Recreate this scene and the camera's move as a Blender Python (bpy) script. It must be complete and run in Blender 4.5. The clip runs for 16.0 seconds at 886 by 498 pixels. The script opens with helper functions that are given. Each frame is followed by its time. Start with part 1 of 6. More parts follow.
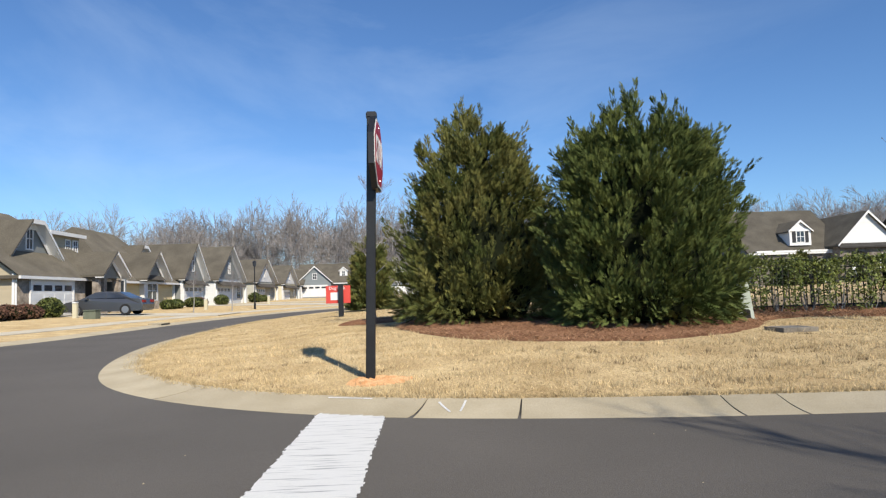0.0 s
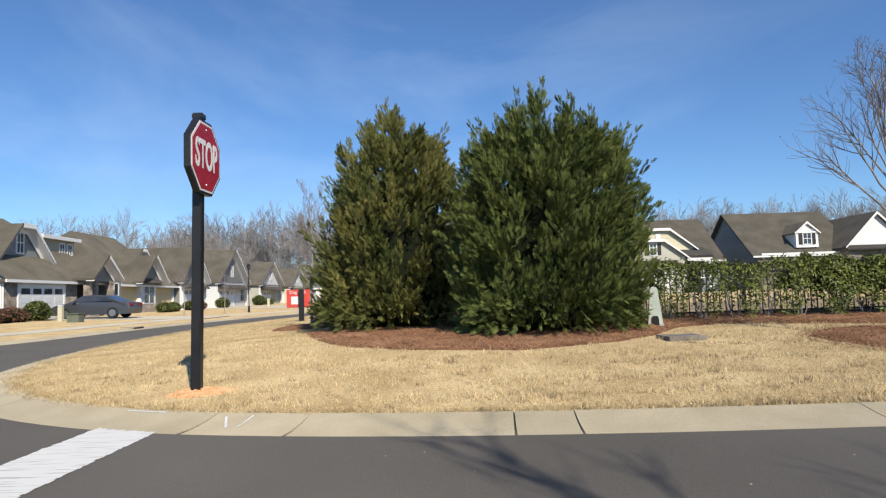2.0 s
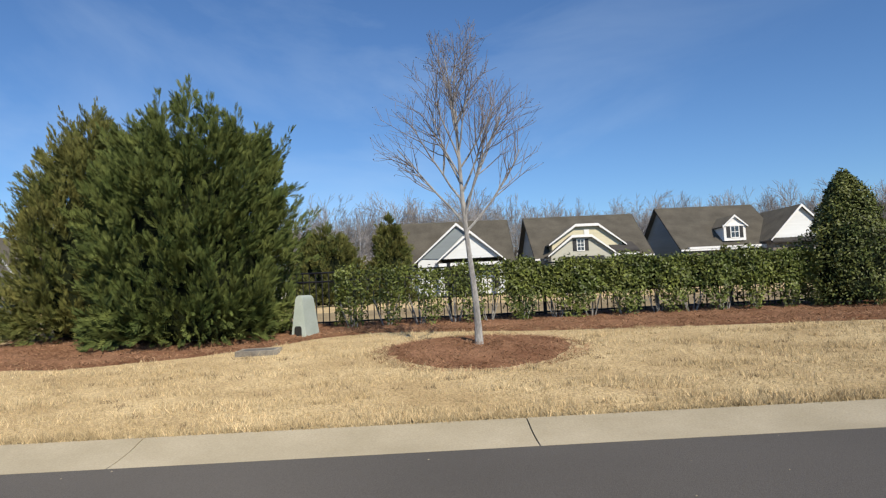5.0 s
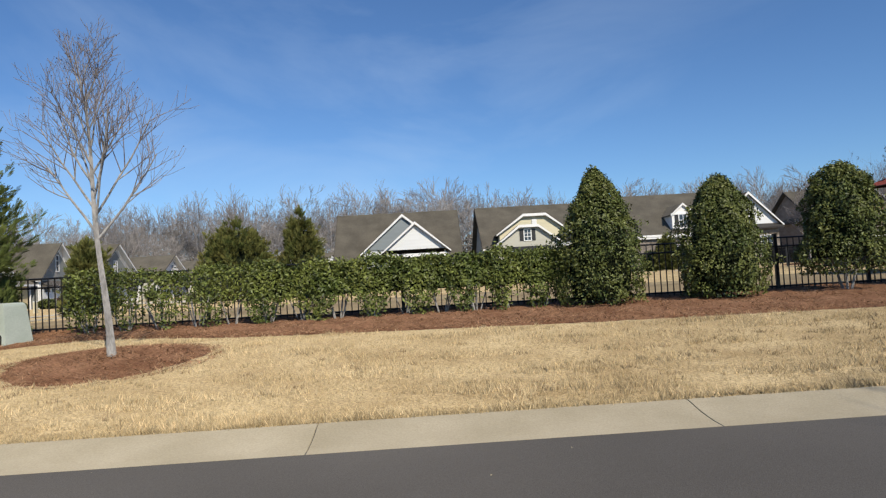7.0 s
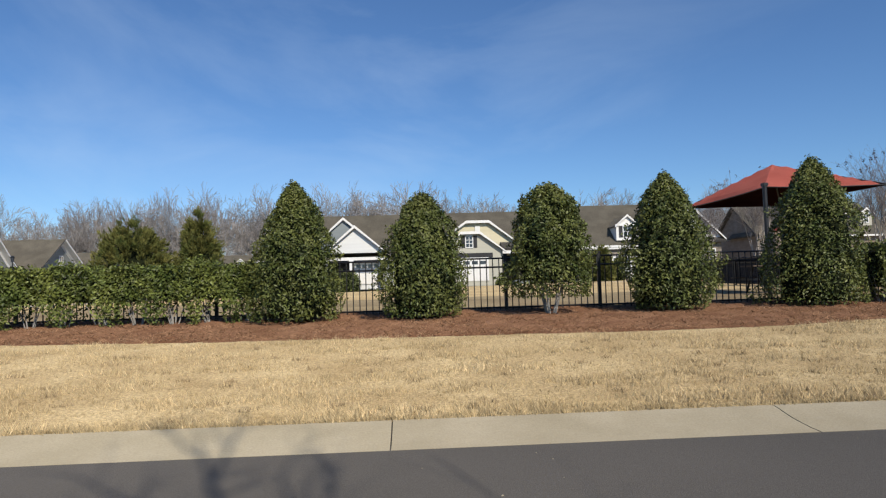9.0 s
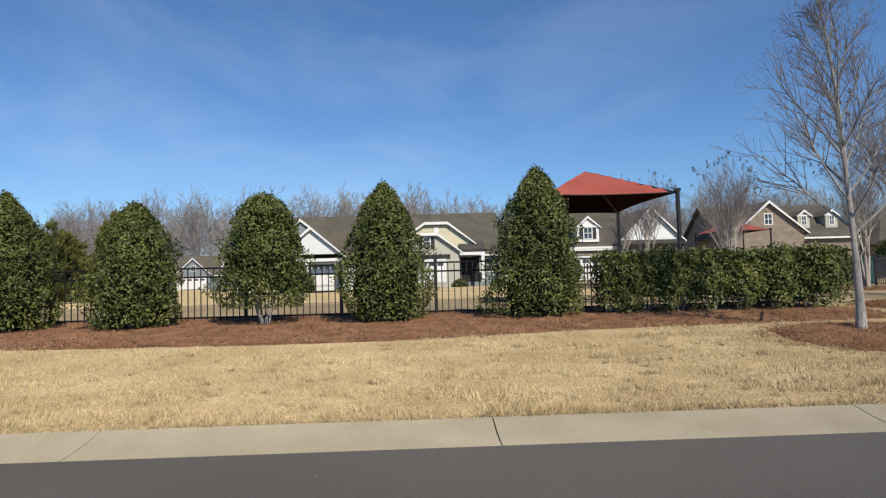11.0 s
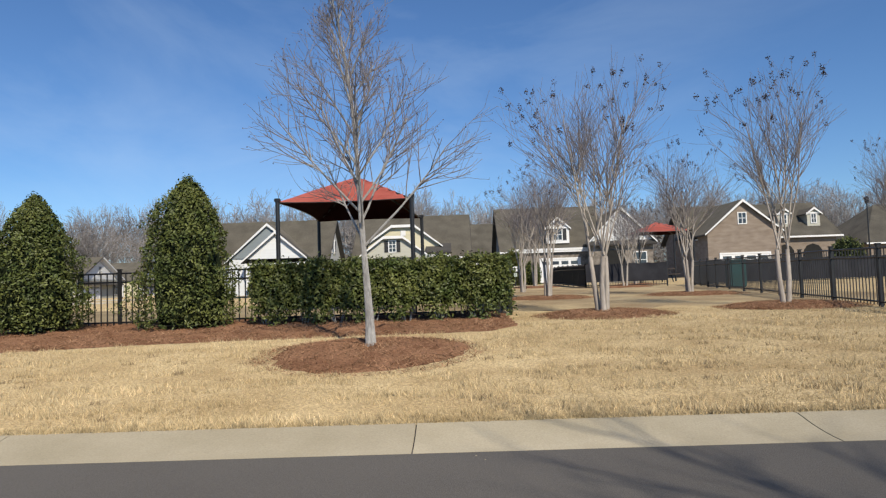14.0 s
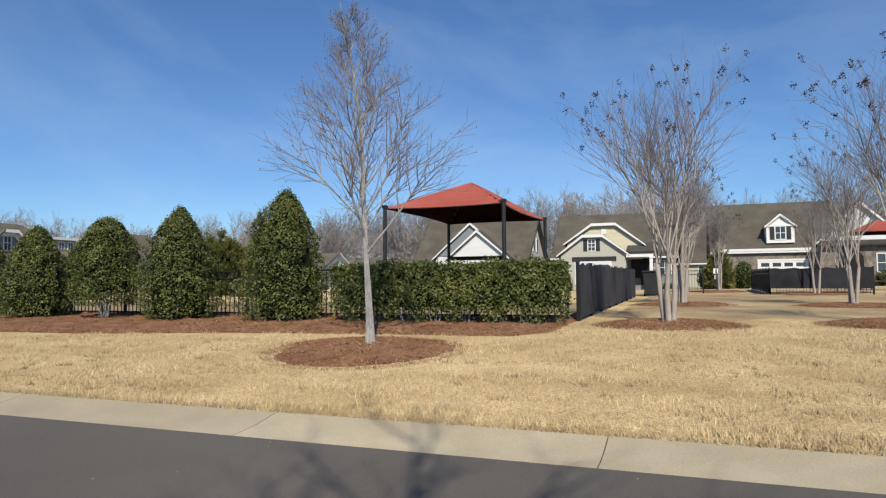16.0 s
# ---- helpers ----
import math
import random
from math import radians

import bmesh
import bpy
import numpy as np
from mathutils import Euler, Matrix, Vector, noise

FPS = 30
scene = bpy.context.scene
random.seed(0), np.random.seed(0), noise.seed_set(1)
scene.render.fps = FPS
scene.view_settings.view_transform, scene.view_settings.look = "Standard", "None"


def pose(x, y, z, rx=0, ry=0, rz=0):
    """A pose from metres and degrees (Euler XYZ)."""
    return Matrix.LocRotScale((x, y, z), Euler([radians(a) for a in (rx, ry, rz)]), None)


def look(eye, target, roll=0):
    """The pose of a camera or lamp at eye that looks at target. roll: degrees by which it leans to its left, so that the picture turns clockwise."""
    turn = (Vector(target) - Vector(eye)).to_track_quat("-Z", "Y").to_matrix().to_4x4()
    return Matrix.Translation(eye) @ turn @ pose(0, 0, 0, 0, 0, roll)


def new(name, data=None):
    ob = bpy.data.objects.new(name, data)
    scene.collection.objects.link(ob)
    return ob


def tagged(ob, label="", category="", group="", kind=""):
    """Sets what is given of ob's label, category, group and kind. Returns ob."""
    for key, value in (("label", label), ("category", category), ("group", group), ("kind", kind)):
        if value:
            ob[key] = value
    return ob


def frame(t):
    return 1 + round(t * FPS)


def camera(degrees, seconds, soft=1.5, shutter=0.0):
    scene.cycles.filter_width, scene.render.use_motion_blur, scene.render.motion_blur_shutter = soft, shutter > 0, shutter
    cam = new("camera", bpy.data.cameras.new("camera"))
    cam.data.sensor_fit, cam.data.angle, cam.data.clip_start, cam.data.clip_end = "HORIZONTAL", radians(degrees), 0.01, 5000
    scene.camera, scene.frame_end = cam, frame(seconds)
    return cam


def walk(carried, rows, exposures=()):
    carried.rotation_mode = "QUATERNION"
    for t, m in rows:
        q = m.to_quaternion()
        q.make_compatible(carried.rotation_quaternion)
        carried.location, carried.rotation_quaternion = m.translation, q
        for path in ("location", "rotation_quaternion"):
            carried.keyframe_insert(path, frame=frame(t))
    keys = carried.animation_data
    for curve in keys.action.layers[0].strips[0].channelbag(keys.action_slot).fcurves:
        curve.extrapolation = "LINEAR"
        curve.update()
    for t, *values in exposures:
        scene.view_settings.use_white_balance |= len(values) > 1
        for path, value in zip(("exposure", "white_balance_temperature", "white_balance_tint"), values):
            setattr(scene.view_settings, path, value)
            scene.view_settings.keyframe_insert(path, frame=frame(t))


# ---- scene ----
cam = camera(67.8, 16.0, soft=1.25)
PATH = [
    (0, (0.098, -0.555, 1.0), (0.17, 1.439, 1.131), -1.8),
    (0.5, (0.462, -0.531, 0.997), (0.529, 1.462, 1.15), -1.8),
    (1, (0.904, -0.45, 0.997), (0.974, 1.542, 1.165), -2.3),
    (1.5, (1.472, -0.364, 0.996), (1.509, 1.628, 1.163), -2.2),
    (2, (2.164, -0.282, 0.996), (2.178, 1.713, 1.136), -1.8),
    (2.5, (2.969, -0.192, 0.992), (2.968, 1.803, 1.126), -1.5),
    (3, (3.85, -0.096, 0.986), (3.855, 1.899, 1.127), -1.7),
    (3.5, (4.775, -0.034, 0.994), (4.798, 1.961, 1.135), -2.0),
    (4, (5.745, 0.025, 0.992), (5.793, 2.02, 1.132), -2.2),
    (6.5, (11.022, 0.262, 1.017), (11.097, 2.259, 1.111), -3.1),
    (7, (12.2, 0.264, 1.017), (12.288, 2.26, 1.107), -3.3),
    (7.5, (13.447, 0.24, 1.013), (13.55, 2.235, 1.11), -3.3),
    (8, (14.739, 0.244, 1.021), (14.851, 2.239, 1.118), -2.9),
    (8.5, (16.075, 0.196, 1.034), (16.185, 2.191, 1.131), -2.4),
    (9, (17.419, 0.225, 1.025), (17.526, 2.22, 1.124), -1.7),
    (9.5, (18.879, 0.062, 1.092), (18.962, 2.058, 1.185), -1.4),
    (12, (24.988, 0.032, 1.041), (25.058, 2.028, 1.153), -1.6),
    (12.5, (26.215, 0.06, 1.033), (26.276, 2.055, 1.154), -1.7),
    (13, (27.392, 0.077, 1.038), (27.448, 2.072, 1.163), -2.2),
    (13.5, (28.52, 0.117, 1.054), (28.547, 2.114, 1.168), -2.1),
    (14, (29.49, 0.21, 1.042), (29.459, 2.207, 1.147), -1.9),
    (14.5, (30.475, 0.222, 1.064), (30.204, 2.2, 1.169), -1.0),
    (15, (31.396, 0.27, 1.087), (30.928, 2.212, 1.191), -0.9),
    (15.5, (32.062, 0.283, 1.103), (31.436, 2.18, 1.204), -0.6),
    (16, (32.601, 0.293, 1.097), (31.894, 2.161, 1.207), -0.4),
]

walk(cam, [(t, look(e, a, r)) for t, e, a, r in PATH], exposures=[(0.0, 0.25), (2.5, 0.20), (4.5, 0.08), (7.0, 0.0), (12.0, -0.03), (14.0, -0.01), (16.0, -0.03)])

# ---- light ----
SUN_DIR = Vector((1.08, -2.6, 2.2)).normalized()      # towards the sun
sun = new("sun", bpy.data.lights.new("sun", "SUN"))
sun.data.energy, sun.data.angle, sun.data.color = 4.4, radians(0.55), (1.0, 0.91, 0.76)
sun.matrix_world = look((0, 0, 40), Vector((0, 0, 40)) - SUN_DIR)
world = bpy.data.worlds.new("sky")
scene.world = world
world.use_nodes = True
wn, wl = world.node_tree.nodes, world.node_tree.links
sky = wn.new("ShaderNodeTexSky")
sky.sky_type, sky.sun_disc = "NISHITA", False
sky.sun_elevation = math.asin(SUN_DIR.z)
sky.sun_rotation = math.atan2(SUN_DIR.x, SUN_DIR.y)
sky.air_density, sky.dust_density, sky.ozone_density = 1.0, 0.0, 4.0
# thin high cirrus
tc = wn.new("ShaderNodeTexCoord")
wm = wn.new("ShaderNodeMapping")
wm.inputs["Rotation"].default_value = (0.15, -0.30, 0.6)
wm.inputs["Location"].default_value = (1.9, 0.7, 0.3)
wm.inputs["Scale"].default_value = (1.6, 1.6, 5.5)
n1 = wn.new("ShaderNodeTexNoise")
n1.inputs["Scale"].default_value, n1.inputs["Detail"].default_value, n1.inputs["Roughness"].default_value = 1.3, 7.0, 0.58
n1.inputs["Distortion"].default_value = 0.5
n2 = wn.new("ShaderNodeTexNoise")
n2.inputs["Scale"].default_value, n2.inputs["Detail"].default_value = 0.9, 2.0
r1 = wn.new("ShaderNodeMapRange")
r1.inputs["From Min"].default_value, r1.inputs["From Max"].default_value = 0.44, 0.86
r2 = wn.new("ShaderNodeMapRange")
r2.inputs["From Min"].default_value, r2.inputs["From Max"].default_value = 0.36, 0.62
mu = wn.new("ShaderNodeMath")
mu.operation = "MULTIPLY"
mu2 = wn.new("ShaderNodeMath")
mu2.operation, mu2.inputs[1].default_value = "MULTIPLY", 0.30
mx = wn.new("ShaderNodeMix")
mx.data_type = "RGBA"
mx.inputs["B"].default_value = (7.2, 8.6, 10.2, 1)
turn = wn.new("ShaderNodeMapping")
turn.inputs["Rotation"].default_value = (radians(26), 0, radians(-22))
wl.new(tc.outputs["Generated"], turn.inputs["Vector"])
wl.new(turn.outputs["Vector"], wm.inputs["Vector"])
wl.new(wm.outputs["Vector"], n1.inputs["Vector"])
wl.new(turn.outputs["Vector"], n2.inputs["Vector"])
wl.new(n1.outputs["Fac"], r1.inputs["Value"])
wl.new(n2.outputs["Fac"], r2.inputs["Value"])
wl.new(r1.outputs["Result"], mu.inputs[0])
wl.new(r2.outputs["Result"], mu.inputs[1])
wl.new(mu.outputs[0], mu2.inputs[0])
wl.new(mu2.outputs[0], mx.inputs["Factor"])
tint = wn.new("ShaderNodeMix")
tint.data_type, tint.blend_type = "RGBA", "MULTIPLY"
tint.inputs["Factor"].default_value = 1.0
tint.inputs["B"].default_value = (0.71, 0.91, 1.13, 1)
wl.new(sky.outputs["Color"], tint.inputs["A"])
wl.new(tint.outputs["Result"], mx.inputs["A"])
wl.new(mx.outputs["Result"], wn["Background"].inputs["Color"])
wn["Background"].inputs["Strength"].default_value = 0.099

# ---- materials ----
def rgba(c):
    return (*c, 1.0)


def material(name, c1, c2, scale=3.0, rough=0.8, metal=0.0, bump=0.0, bump_scale=40.0, fine=0.25, per_object=0.0, per_island=0.0, spec=0.4, stretch=(1, 1, 1)):
    """Two-scale procedural surface: large patches from c1 to c2, fine grain, relief."""
    m = bpy.data.materials.new(name)
    m.use_nodes = True
    n, l = m.node_tree.nodes, m.node_tree.links
    b = n["Principled BSDF"]
    b.inputs["Roughness"].default_value, b.inputs["Metallic"].default_value = rough, metal
    b.inputs["Specular IOR Level"].default_value = spec
    b.inputs["Diffuse Roughness"].default_value = 0.9 if rough > 0.8 else 0.0
    co = n.new("ShaderNodeTexCoord")
    mp = n.new("ShaderNodeMapping")
    mp.inputs["Scale"].default_value = stretch
    l.new(co.outputs["Object"], mp.inputs["Vector"])
    big = n.new("ShaderNodeTexNoise")
    big.inputs["Scale"].default_value, big.inputs["Detail"].default_value = scale, 4.0
    l.new(mp.outputs["Vector"], big.inputs["Vector"])
    ramp = n.new("ShaderNodeMapRange")
    ramp.inputs["From Min"].default_value, ramp.inputs["From Max"].default_value = 0.32, 0.68
    l.new(big.outputs["Fac"], ramp.inputs["Value"])
    mix = n.new("ShaderNodeMix")
    mix.data_type = "RGBA"
    mix.inputs["A"].default_value, mix.inputs["B"].default_value = rgba(c1), rgba(c2)
    l.new(ramp.outputs["Result"], mix.inputs["Factor"])
    small = n.new("ShaderNodeTexNoise")
    small.inputs["Scale"].default_value, small.inputs["Detail"].default_value = bump_scale, 3.0
    l.new(mp.outputs["Vector"], small.inputs["Vector"])
    val = n.new("ShaderNodeMapRange")
    val.inputs["From Min"].default_value, val.inputs["From Max"].default_value = 0.25, 0.75
    val.inputs["To Min"].default_value, val.inputs["To Max"].default_value = 1 - fine, 1 + fine
    l.new(small.outputs["Fac"], val.inputs["Value"])
    out = val.outputs["Result"]
    for amount, kind, socket in ((per_object, "ShaderNodeObjectInfo", "Random"), (per_island, "ShaderNodeNewGeometry", "Random Per Island")):
        if amount:
            info = n.new(kind)
            rr = n.new("ShaderNodeMapRange")
            rr.inputs["To Min"].default_value, rr.inputs["To Max"].default_value = 1 - amount, 1 + amount
            l.new(info.outputs[socket], rr.inputs["Value"])
            mm = n.new("ShaderNodeMath")
            mm.operation = "MULTIPLY"
            l.new(out, mm.inputs[0])
            l.new(rr.outputs["Result"], mm.inputs[1])
            out = mm.outputs[0]
    sc = n.new("ShaderNodeVectorMath")
    sc.operation = "SCALE"
    l.new(mix.outputs["Result"], sc.inputs[0])
    l.new(out, sc.inputs["Scale"])
    l.new(sc.outputs["Vector"], b.inputs["Base Color"])
    if bump:
        bp = n.new("ShaderNodeBump")
        bp.inputs["Strength"].default_value, bp.inputs["Distance"].default_value = bump, 0.02
        l.new(small.outputs["Fac"], bp.inputs["Height"])
        l.new(bp.outputs["Normal"], b.inputs["Normal"])
    return m


M = {}
M["lawn"] = material("dormant_lawn", (0.365, 0.267, 0.141), (0.520, 0.405, 0.232), 1.1, 0.95, bump=1.0, bump_scale=38, fine=0.46, spec=0.1)
M["blade"] = material("dry_grass", (0.437, 0.330, 0.176), (0.617, 0.492, 0.289), 1.3, 0.9, bump_scale=9, fine=0.25, per_island=0.26, spec=0.15)
M["tuft"] = material("pale_grass_tufts", (0.515, 0.396, 0.222), (0.70, 0.566, 0.344), 0.9, 0.9, bump_scale=9, fine=0.25, per_island=0.30, spec=0.15)
M["dogground"] = material("worn_park_lawn", (0.19, 0.145, 0.088), (0.285, 0.228, 0.138), 0.5, 0.95, bump=0.6, bump_scale=22, fine=0.3, spec=0.1)
M["asphalt"] = material("asphalt", (0.076, 0.069, 0.061), (0.099, 0.090, 0.080), 0.35, 0.85, bump=0.35, bump_scale=130, fine=0.30, spec=0.35)
M["weed"] = material("dry_weed", (0.27, 0.20, 0.115), (0.40, 0.30, 0.18), 3, 0.9, per_island=0.3, spec=0.1)
M["concrete"] = material("kerb_concrete", (0.312, 0.268, 0.184), (0.382, 0.331, 0.238), 1.6, 0.85, bump=0.25, bump_scale=70, fine=0.12, per_object=0.06, spec=0.3)
M["drive"] = material("pale_drive_concrete", (0.37, 0.33, 0.26), (0.46, 0.42, 0.34), 0.8, 0.85, bump=0.2, bump_scale=60, fine=0.1, spec=0.3)
M["joint"] = material("joint_tar", (0.03, 0.03, 0.03), (0.05, 0.045, 0.04), 6, 0.9)
M["paint"] = material("worn_road_paint", (0.66, 0.65, 0.61), (0.80, 0.79, 0.75), 3.0, 0.7, bump=0.3, bump_scale=60, fine=0.12)
M["barpaint"] = material("scuffed_bar_paint", (0.82, 0.80, 0.74), (0.30, 0.29, 0.27), 2.2, 0.75, bump=0.3, bump_scale=60, fine=0.10, stretch=(1.1, 16, 1))
for node in M["barpaint"].node_tree.nodes:
    if node.type == "MAP_RANGE" and abs(node.inputs["From Min"].default_value - 0.32) < 1e-3:
        node.inputs["From Min"].default_value, node.inputs["From Max"].default_value = 0.56, 0.72
M["mulch"] = material("pine_straw", (0.150, 0.073, 0.040), (0.245, 0.132, 0.076), 2.2, 0.95, bump=1.0, bump_scale=34, fine=0.45, spec=0.1)
M["straw"] = material("pine_needles", (0.24, 0.13, 0.07), (0.40, 0.24, 0.14), 1.5, 0.9, bump_scale=10, fine=0.2, per_island=0.45, spec=0.15)
M["clay"] = material("red_clay", (0.56, 0.285, 0.125), (0.62, 0.42, 0.235), 9, 0.95, bump=0.6, bump_scale=60, fine=0.25, spec=0.1)
M["black"] = material("black_metal", (0.012, 0.012, 0.013), (0.02, 0.02, 0.021), 3, 0.42, 0.0, fine=0.2, spec=0.5)
# shade below the canopy canvas, put into a dark maroon colour
M["underside_shade"] = material("shaded_canvas_underside", (0.060, 0.016, 0.015), (0.085, 0.024, 0.022), 1.2, 0.9, fine=0.1, spec=0.1)
M["screen"] = material("black_mesh_screen", (0.022, 0.022, 0.027), (0.050, 0.050, 0.058), 1.2, 0.85, bump=0.3, bump_scale=150, fine=0.3, spec=0.2)
M["red"] = material("sign_red", (0.34, 0.012, 0.025), (0.40, 0.018, 0.03), 4, 0.45, fine=0.06)
M["signwhite"] = material("sign_white", (0.78, 0.77, 0.75), (0.82, 0.81, 0.79), 4, 0.5, fine=0.04)
M["canvas"] = material("faded_red_canvas", (0.62, 0.16, 0.12), (0.70, 0.21, 0.16), 1.2, 0.85, bump=0.2, bump_scale=160, fine=0.1, spec=0.2)
M["bark"] = material("pale_grey_bark", (0.275, 0.26, 0.245), (0.44, 0.42, 0.395), 9, 0.9, bump=0.7, bump_scale=45, fine=0.3, stretch=(1, 1, 0.35))
M["twig"] = material("twig_bark", (0.19, 0.165, 0.162), (0.31, 0.275, 0.265), 4, 0.9, bump_scale=20, fine=0.25, per_island=0.2)
M["crape"] = material("crape_bark", (0.33, 0.285, 0.24), (0.47, 0.415, 0.355), 5, 0.8, bump=0.4, bump_scale=25, fine=0.2, stretch=(1, 1, 0.3))
M["seed"] = material("seed_heads", (0.05, 0.038, 0.036), (0.10, 0.074, 0.062), 6, 0.9, per_island=0.3)
# pale grey bark, made greyer still: distance haze put into the colour
M["wood_far"] = material("far_bare_woods", (0.25, 0.232, 0.225), (0.385, 0.36, 0.345), 0.08, 0.95, bump_scale=3, fine=0.2, per_island=0.35, spec=0.1)
M["undergrowth"] = material("dry_undergrowth", (0.15, 0.135, 0.115), (0.26, 0.235, 0.20), 0.2, 0.95, bump_scale=3, fine=0.25, per_island=0.4, spec=0.1)
M["cedar"] = material("cypress_foliage", (0.058, 0.086, 0.022), (0.145, 0.168, 0.044), 2.6, 0.75, bump_scale=9, fine=0.35, per_island=0.22, spec=0.25)
# near black: the shade deep in the cypress crowns, put into the colour
M["cedarshade"] = material("cypress_inner_shade", (0.010, 0.014, 0.006), (0.02, 0.025, 0.01), 3, 0.9, spec=0.1)
M["leaf"] = material("holly_leaf", (0.054, 0.076, 0.018), (0.150, 0.162, 0.044), 2.4, 0.46, bump_scale=10, fine=0.25, per_island=0.42, spec=0.3)
M["hedgeleaf"] = material("hedge_leaf", (0.064, 0.090, 0.020), (0.172, 0.192, 0.044), 1.8, 0.46, bump_scale=10, fine=0.25, per_island=0.55, spec=0.32)
# same for shrubs and hedges: inner shade painted as a near-black colour
M["leafshade"] = material("shrub_inner_shade", (0.010, 0.014, 0.006), (0.018, 0.024, 0.01), 4, 0.95, spec=0.1)
M["roof"] = material("asphalt_shingle", (0.100, 0.089, 0.070), (0.144, 0.128, 0.101), 0.7, 0.92, bump=0.5, bump_scale=14, fine=0.22, spec=0.2)
M["roofdark"] = material("dark_shingle", (0.055, 0.050, 0.046), (0.085, 0.078, 0.07), 0.7, 0.92, bump=0.5, bump_scale=14, fine=0.22, spec=0.2)
M["white"] = material("white_trim", (0.78, 0.77, 0.74), (0.83, 0.82, 0.80), 2, 0.6, fine=0.05)
M["whitesiding"] = material("white_siding", (0.69, 0.70, 0.69), (0.76, 0.77, 0.76), 0.6, 0.65, bump=0.25, bump_scale=7, fine=0.05, stretch=(0.05, 0.05, 1))
M["cream"] = material("cream_siding", (0.62, 0.56, 0.38), (0.68, 0.62, 0.44), 0.6, 0.7, bump=0.25, bump_scale=7, fine=0.06, stretch=(0.05, 0.05, 1))
M["yellow"] = material("yellow_siding", (0.70, 0.55, 0.29), (0.76, 0.61, 0.34), 0.6, 0.7, bump=0.25, bump_scale=7, fine=0.06, stretch=(0.05, 0.05, 1))
M["beige"] = material("beige_siding", (0.45, 0.435, 0.36), (0.51, 0.495, 0.415), 0.6, 0.7, bump=0.25, bump_scale=7, fine=0.06, stretch=(0.05, 0.05, 1))
M["tan"] = material("tan_siding", (0.42, 0.36, 0.25), (0.48, 0.41, 0.29), 0.6, 0.7, bump=0.25, bump_scale=7, fine=0.06, stretch=(0.05, 0.05, 1))
M["grey"] = material("grey_siding", (0.20, 0.21, 0.20), (0.25, 0.26, 0.25), 0.6, 0.7, bump=0.25, bump_scale=7, fine=0.06, stretch=(0.05, 0.05, 1))
M["bluegrey"] = material("blue_grey_siding", (0.20, 0.23, 0.24), (0.25, 0.28, 0.29), 0.6, 0.7, bump=0.25, bump_scale=7, fine=0.06, stretch=(0.05, 0.05, 1))
M["stone"] = material("stone_veneer", (0.20, 0.165, 0.13), (0.36, 0.31, 0.26), 2.6, 0.9, bump=0.8, bump_scale=6, fine=0.35)
M["brick"] = material("tan_brick", (0.30, 0.235, 0.18), (0.41, 0.335, 0.265), 1.2, 0.9, bump=0.5, bump_scale=16, fine=0.25, stretch=(1, 1, 3))
M["glass"] = material("window_glass", (0.03, 0.035, 0.045), (0.06, 0.07, 0.085), 0.8, 0.08, fine=0.1, spec=0.8)
# near black for the shade inside porches and openings, painted on flat panels
M["dark"] = material("recess_shade", (0.02, 0.018, 0.016), (0.03, 0.028, 0.025), 1, 0.9)
M["shutter"] = material("black_shutter", (0.02, 0.02, 0.022), (0.03, 0.03, 0.033), 3, 0.6)
M["pedestal"] = material("pale_green_plastic", (0.42, 0.47, 0.40), (0.50, 0.54, 0.47), 3, 0.55, fine=0.07)
M["greenbox"] = material("green_cabinet", (0.13, 0.15, 0.10), (0.18, 0.19, 0.13), 3, 0.6, fine=0.1)
M["lid"] = material("grey_vault_lid", (0.15, 0.145, 0.13), (0.22, 0.21, 0.19), 5, 0.7, bump=0.3, fine=0.2)
M["car"] = material("grey_car_paint", (0.10, 0.105, 0.115), (0.115, 0.12, 0.13), 0.5, 0.25, 0.5, fine=0.02, spec=0.6)
M["tyre"] = material("tyre_rubber", (0.015, 0.015, 0.015), (0.025, 0.025, 0.025), 5, 0.85)
M["alloy"] = material("alloy_rim", (0.55, 0.55, 0.56), (0.62, 0.62, 0.63), 3, 0.3, 0.9, fine=0.05)
M["lamp_red"] = material("tail_lamp", (0.25, 0.01, 0.01), (0.3, 0.015, 0.015), 3, 0.2)
M["teal"] = material("teal_bin_plastic", (0.01, 0.075, 0.07), (0.015, 0.095, 0.09), 3, 0.5)
M["bin"] = material("black_bin_plastic", (0.022, 0.022, 0.024), (0.035, 0.035, 0.038), 3, 0.5)
M["signred2"] = material("orange_red_board", (0.62, 0.065, 0.05), (0.68, 0.08, 0.06), 3, 0.6, fine=0.05)

# ---- mesh helpers ----
def link_mesh(name, verts, faces, mat, parent=None, label="", smooth=False):
    me = bpy.data.meshes.new(name)
    me.from_pydata(verts, [], faces)
    me.materials.append(mat)
    if smooth:
        me.polygons.foreach_set("use_smooth", [True] * len(me.polygons))
    me.update()
    ob = new(name, me)
    if parent is not None:
        ob.parent = parent
    return tagged(ob, label)


def part(name, bm, mat, parent=None, label="", smooth=False):
    bmesh.ops.recalc_face_normals(bm, faces=bm.faces)
    me = bpy.data.meshes.new(name)
    bm.to_mesh(me)
    bm.free()
    me.materials.append(mat)
    if smooth:
        me.polygons.foreach_set("use_smooth", [True] * len(me.polygons))
    ob = new(name, me)
    if parent is not None:
        ob.parent = parent
    return tagged(ob, label)


def thing(name, m, label, category, group="", kind=""):
    e = new(name)
    e.empty_display_size = 0.2
    e.matrix_world = m
    return tagged(e, label, category, group, kind)


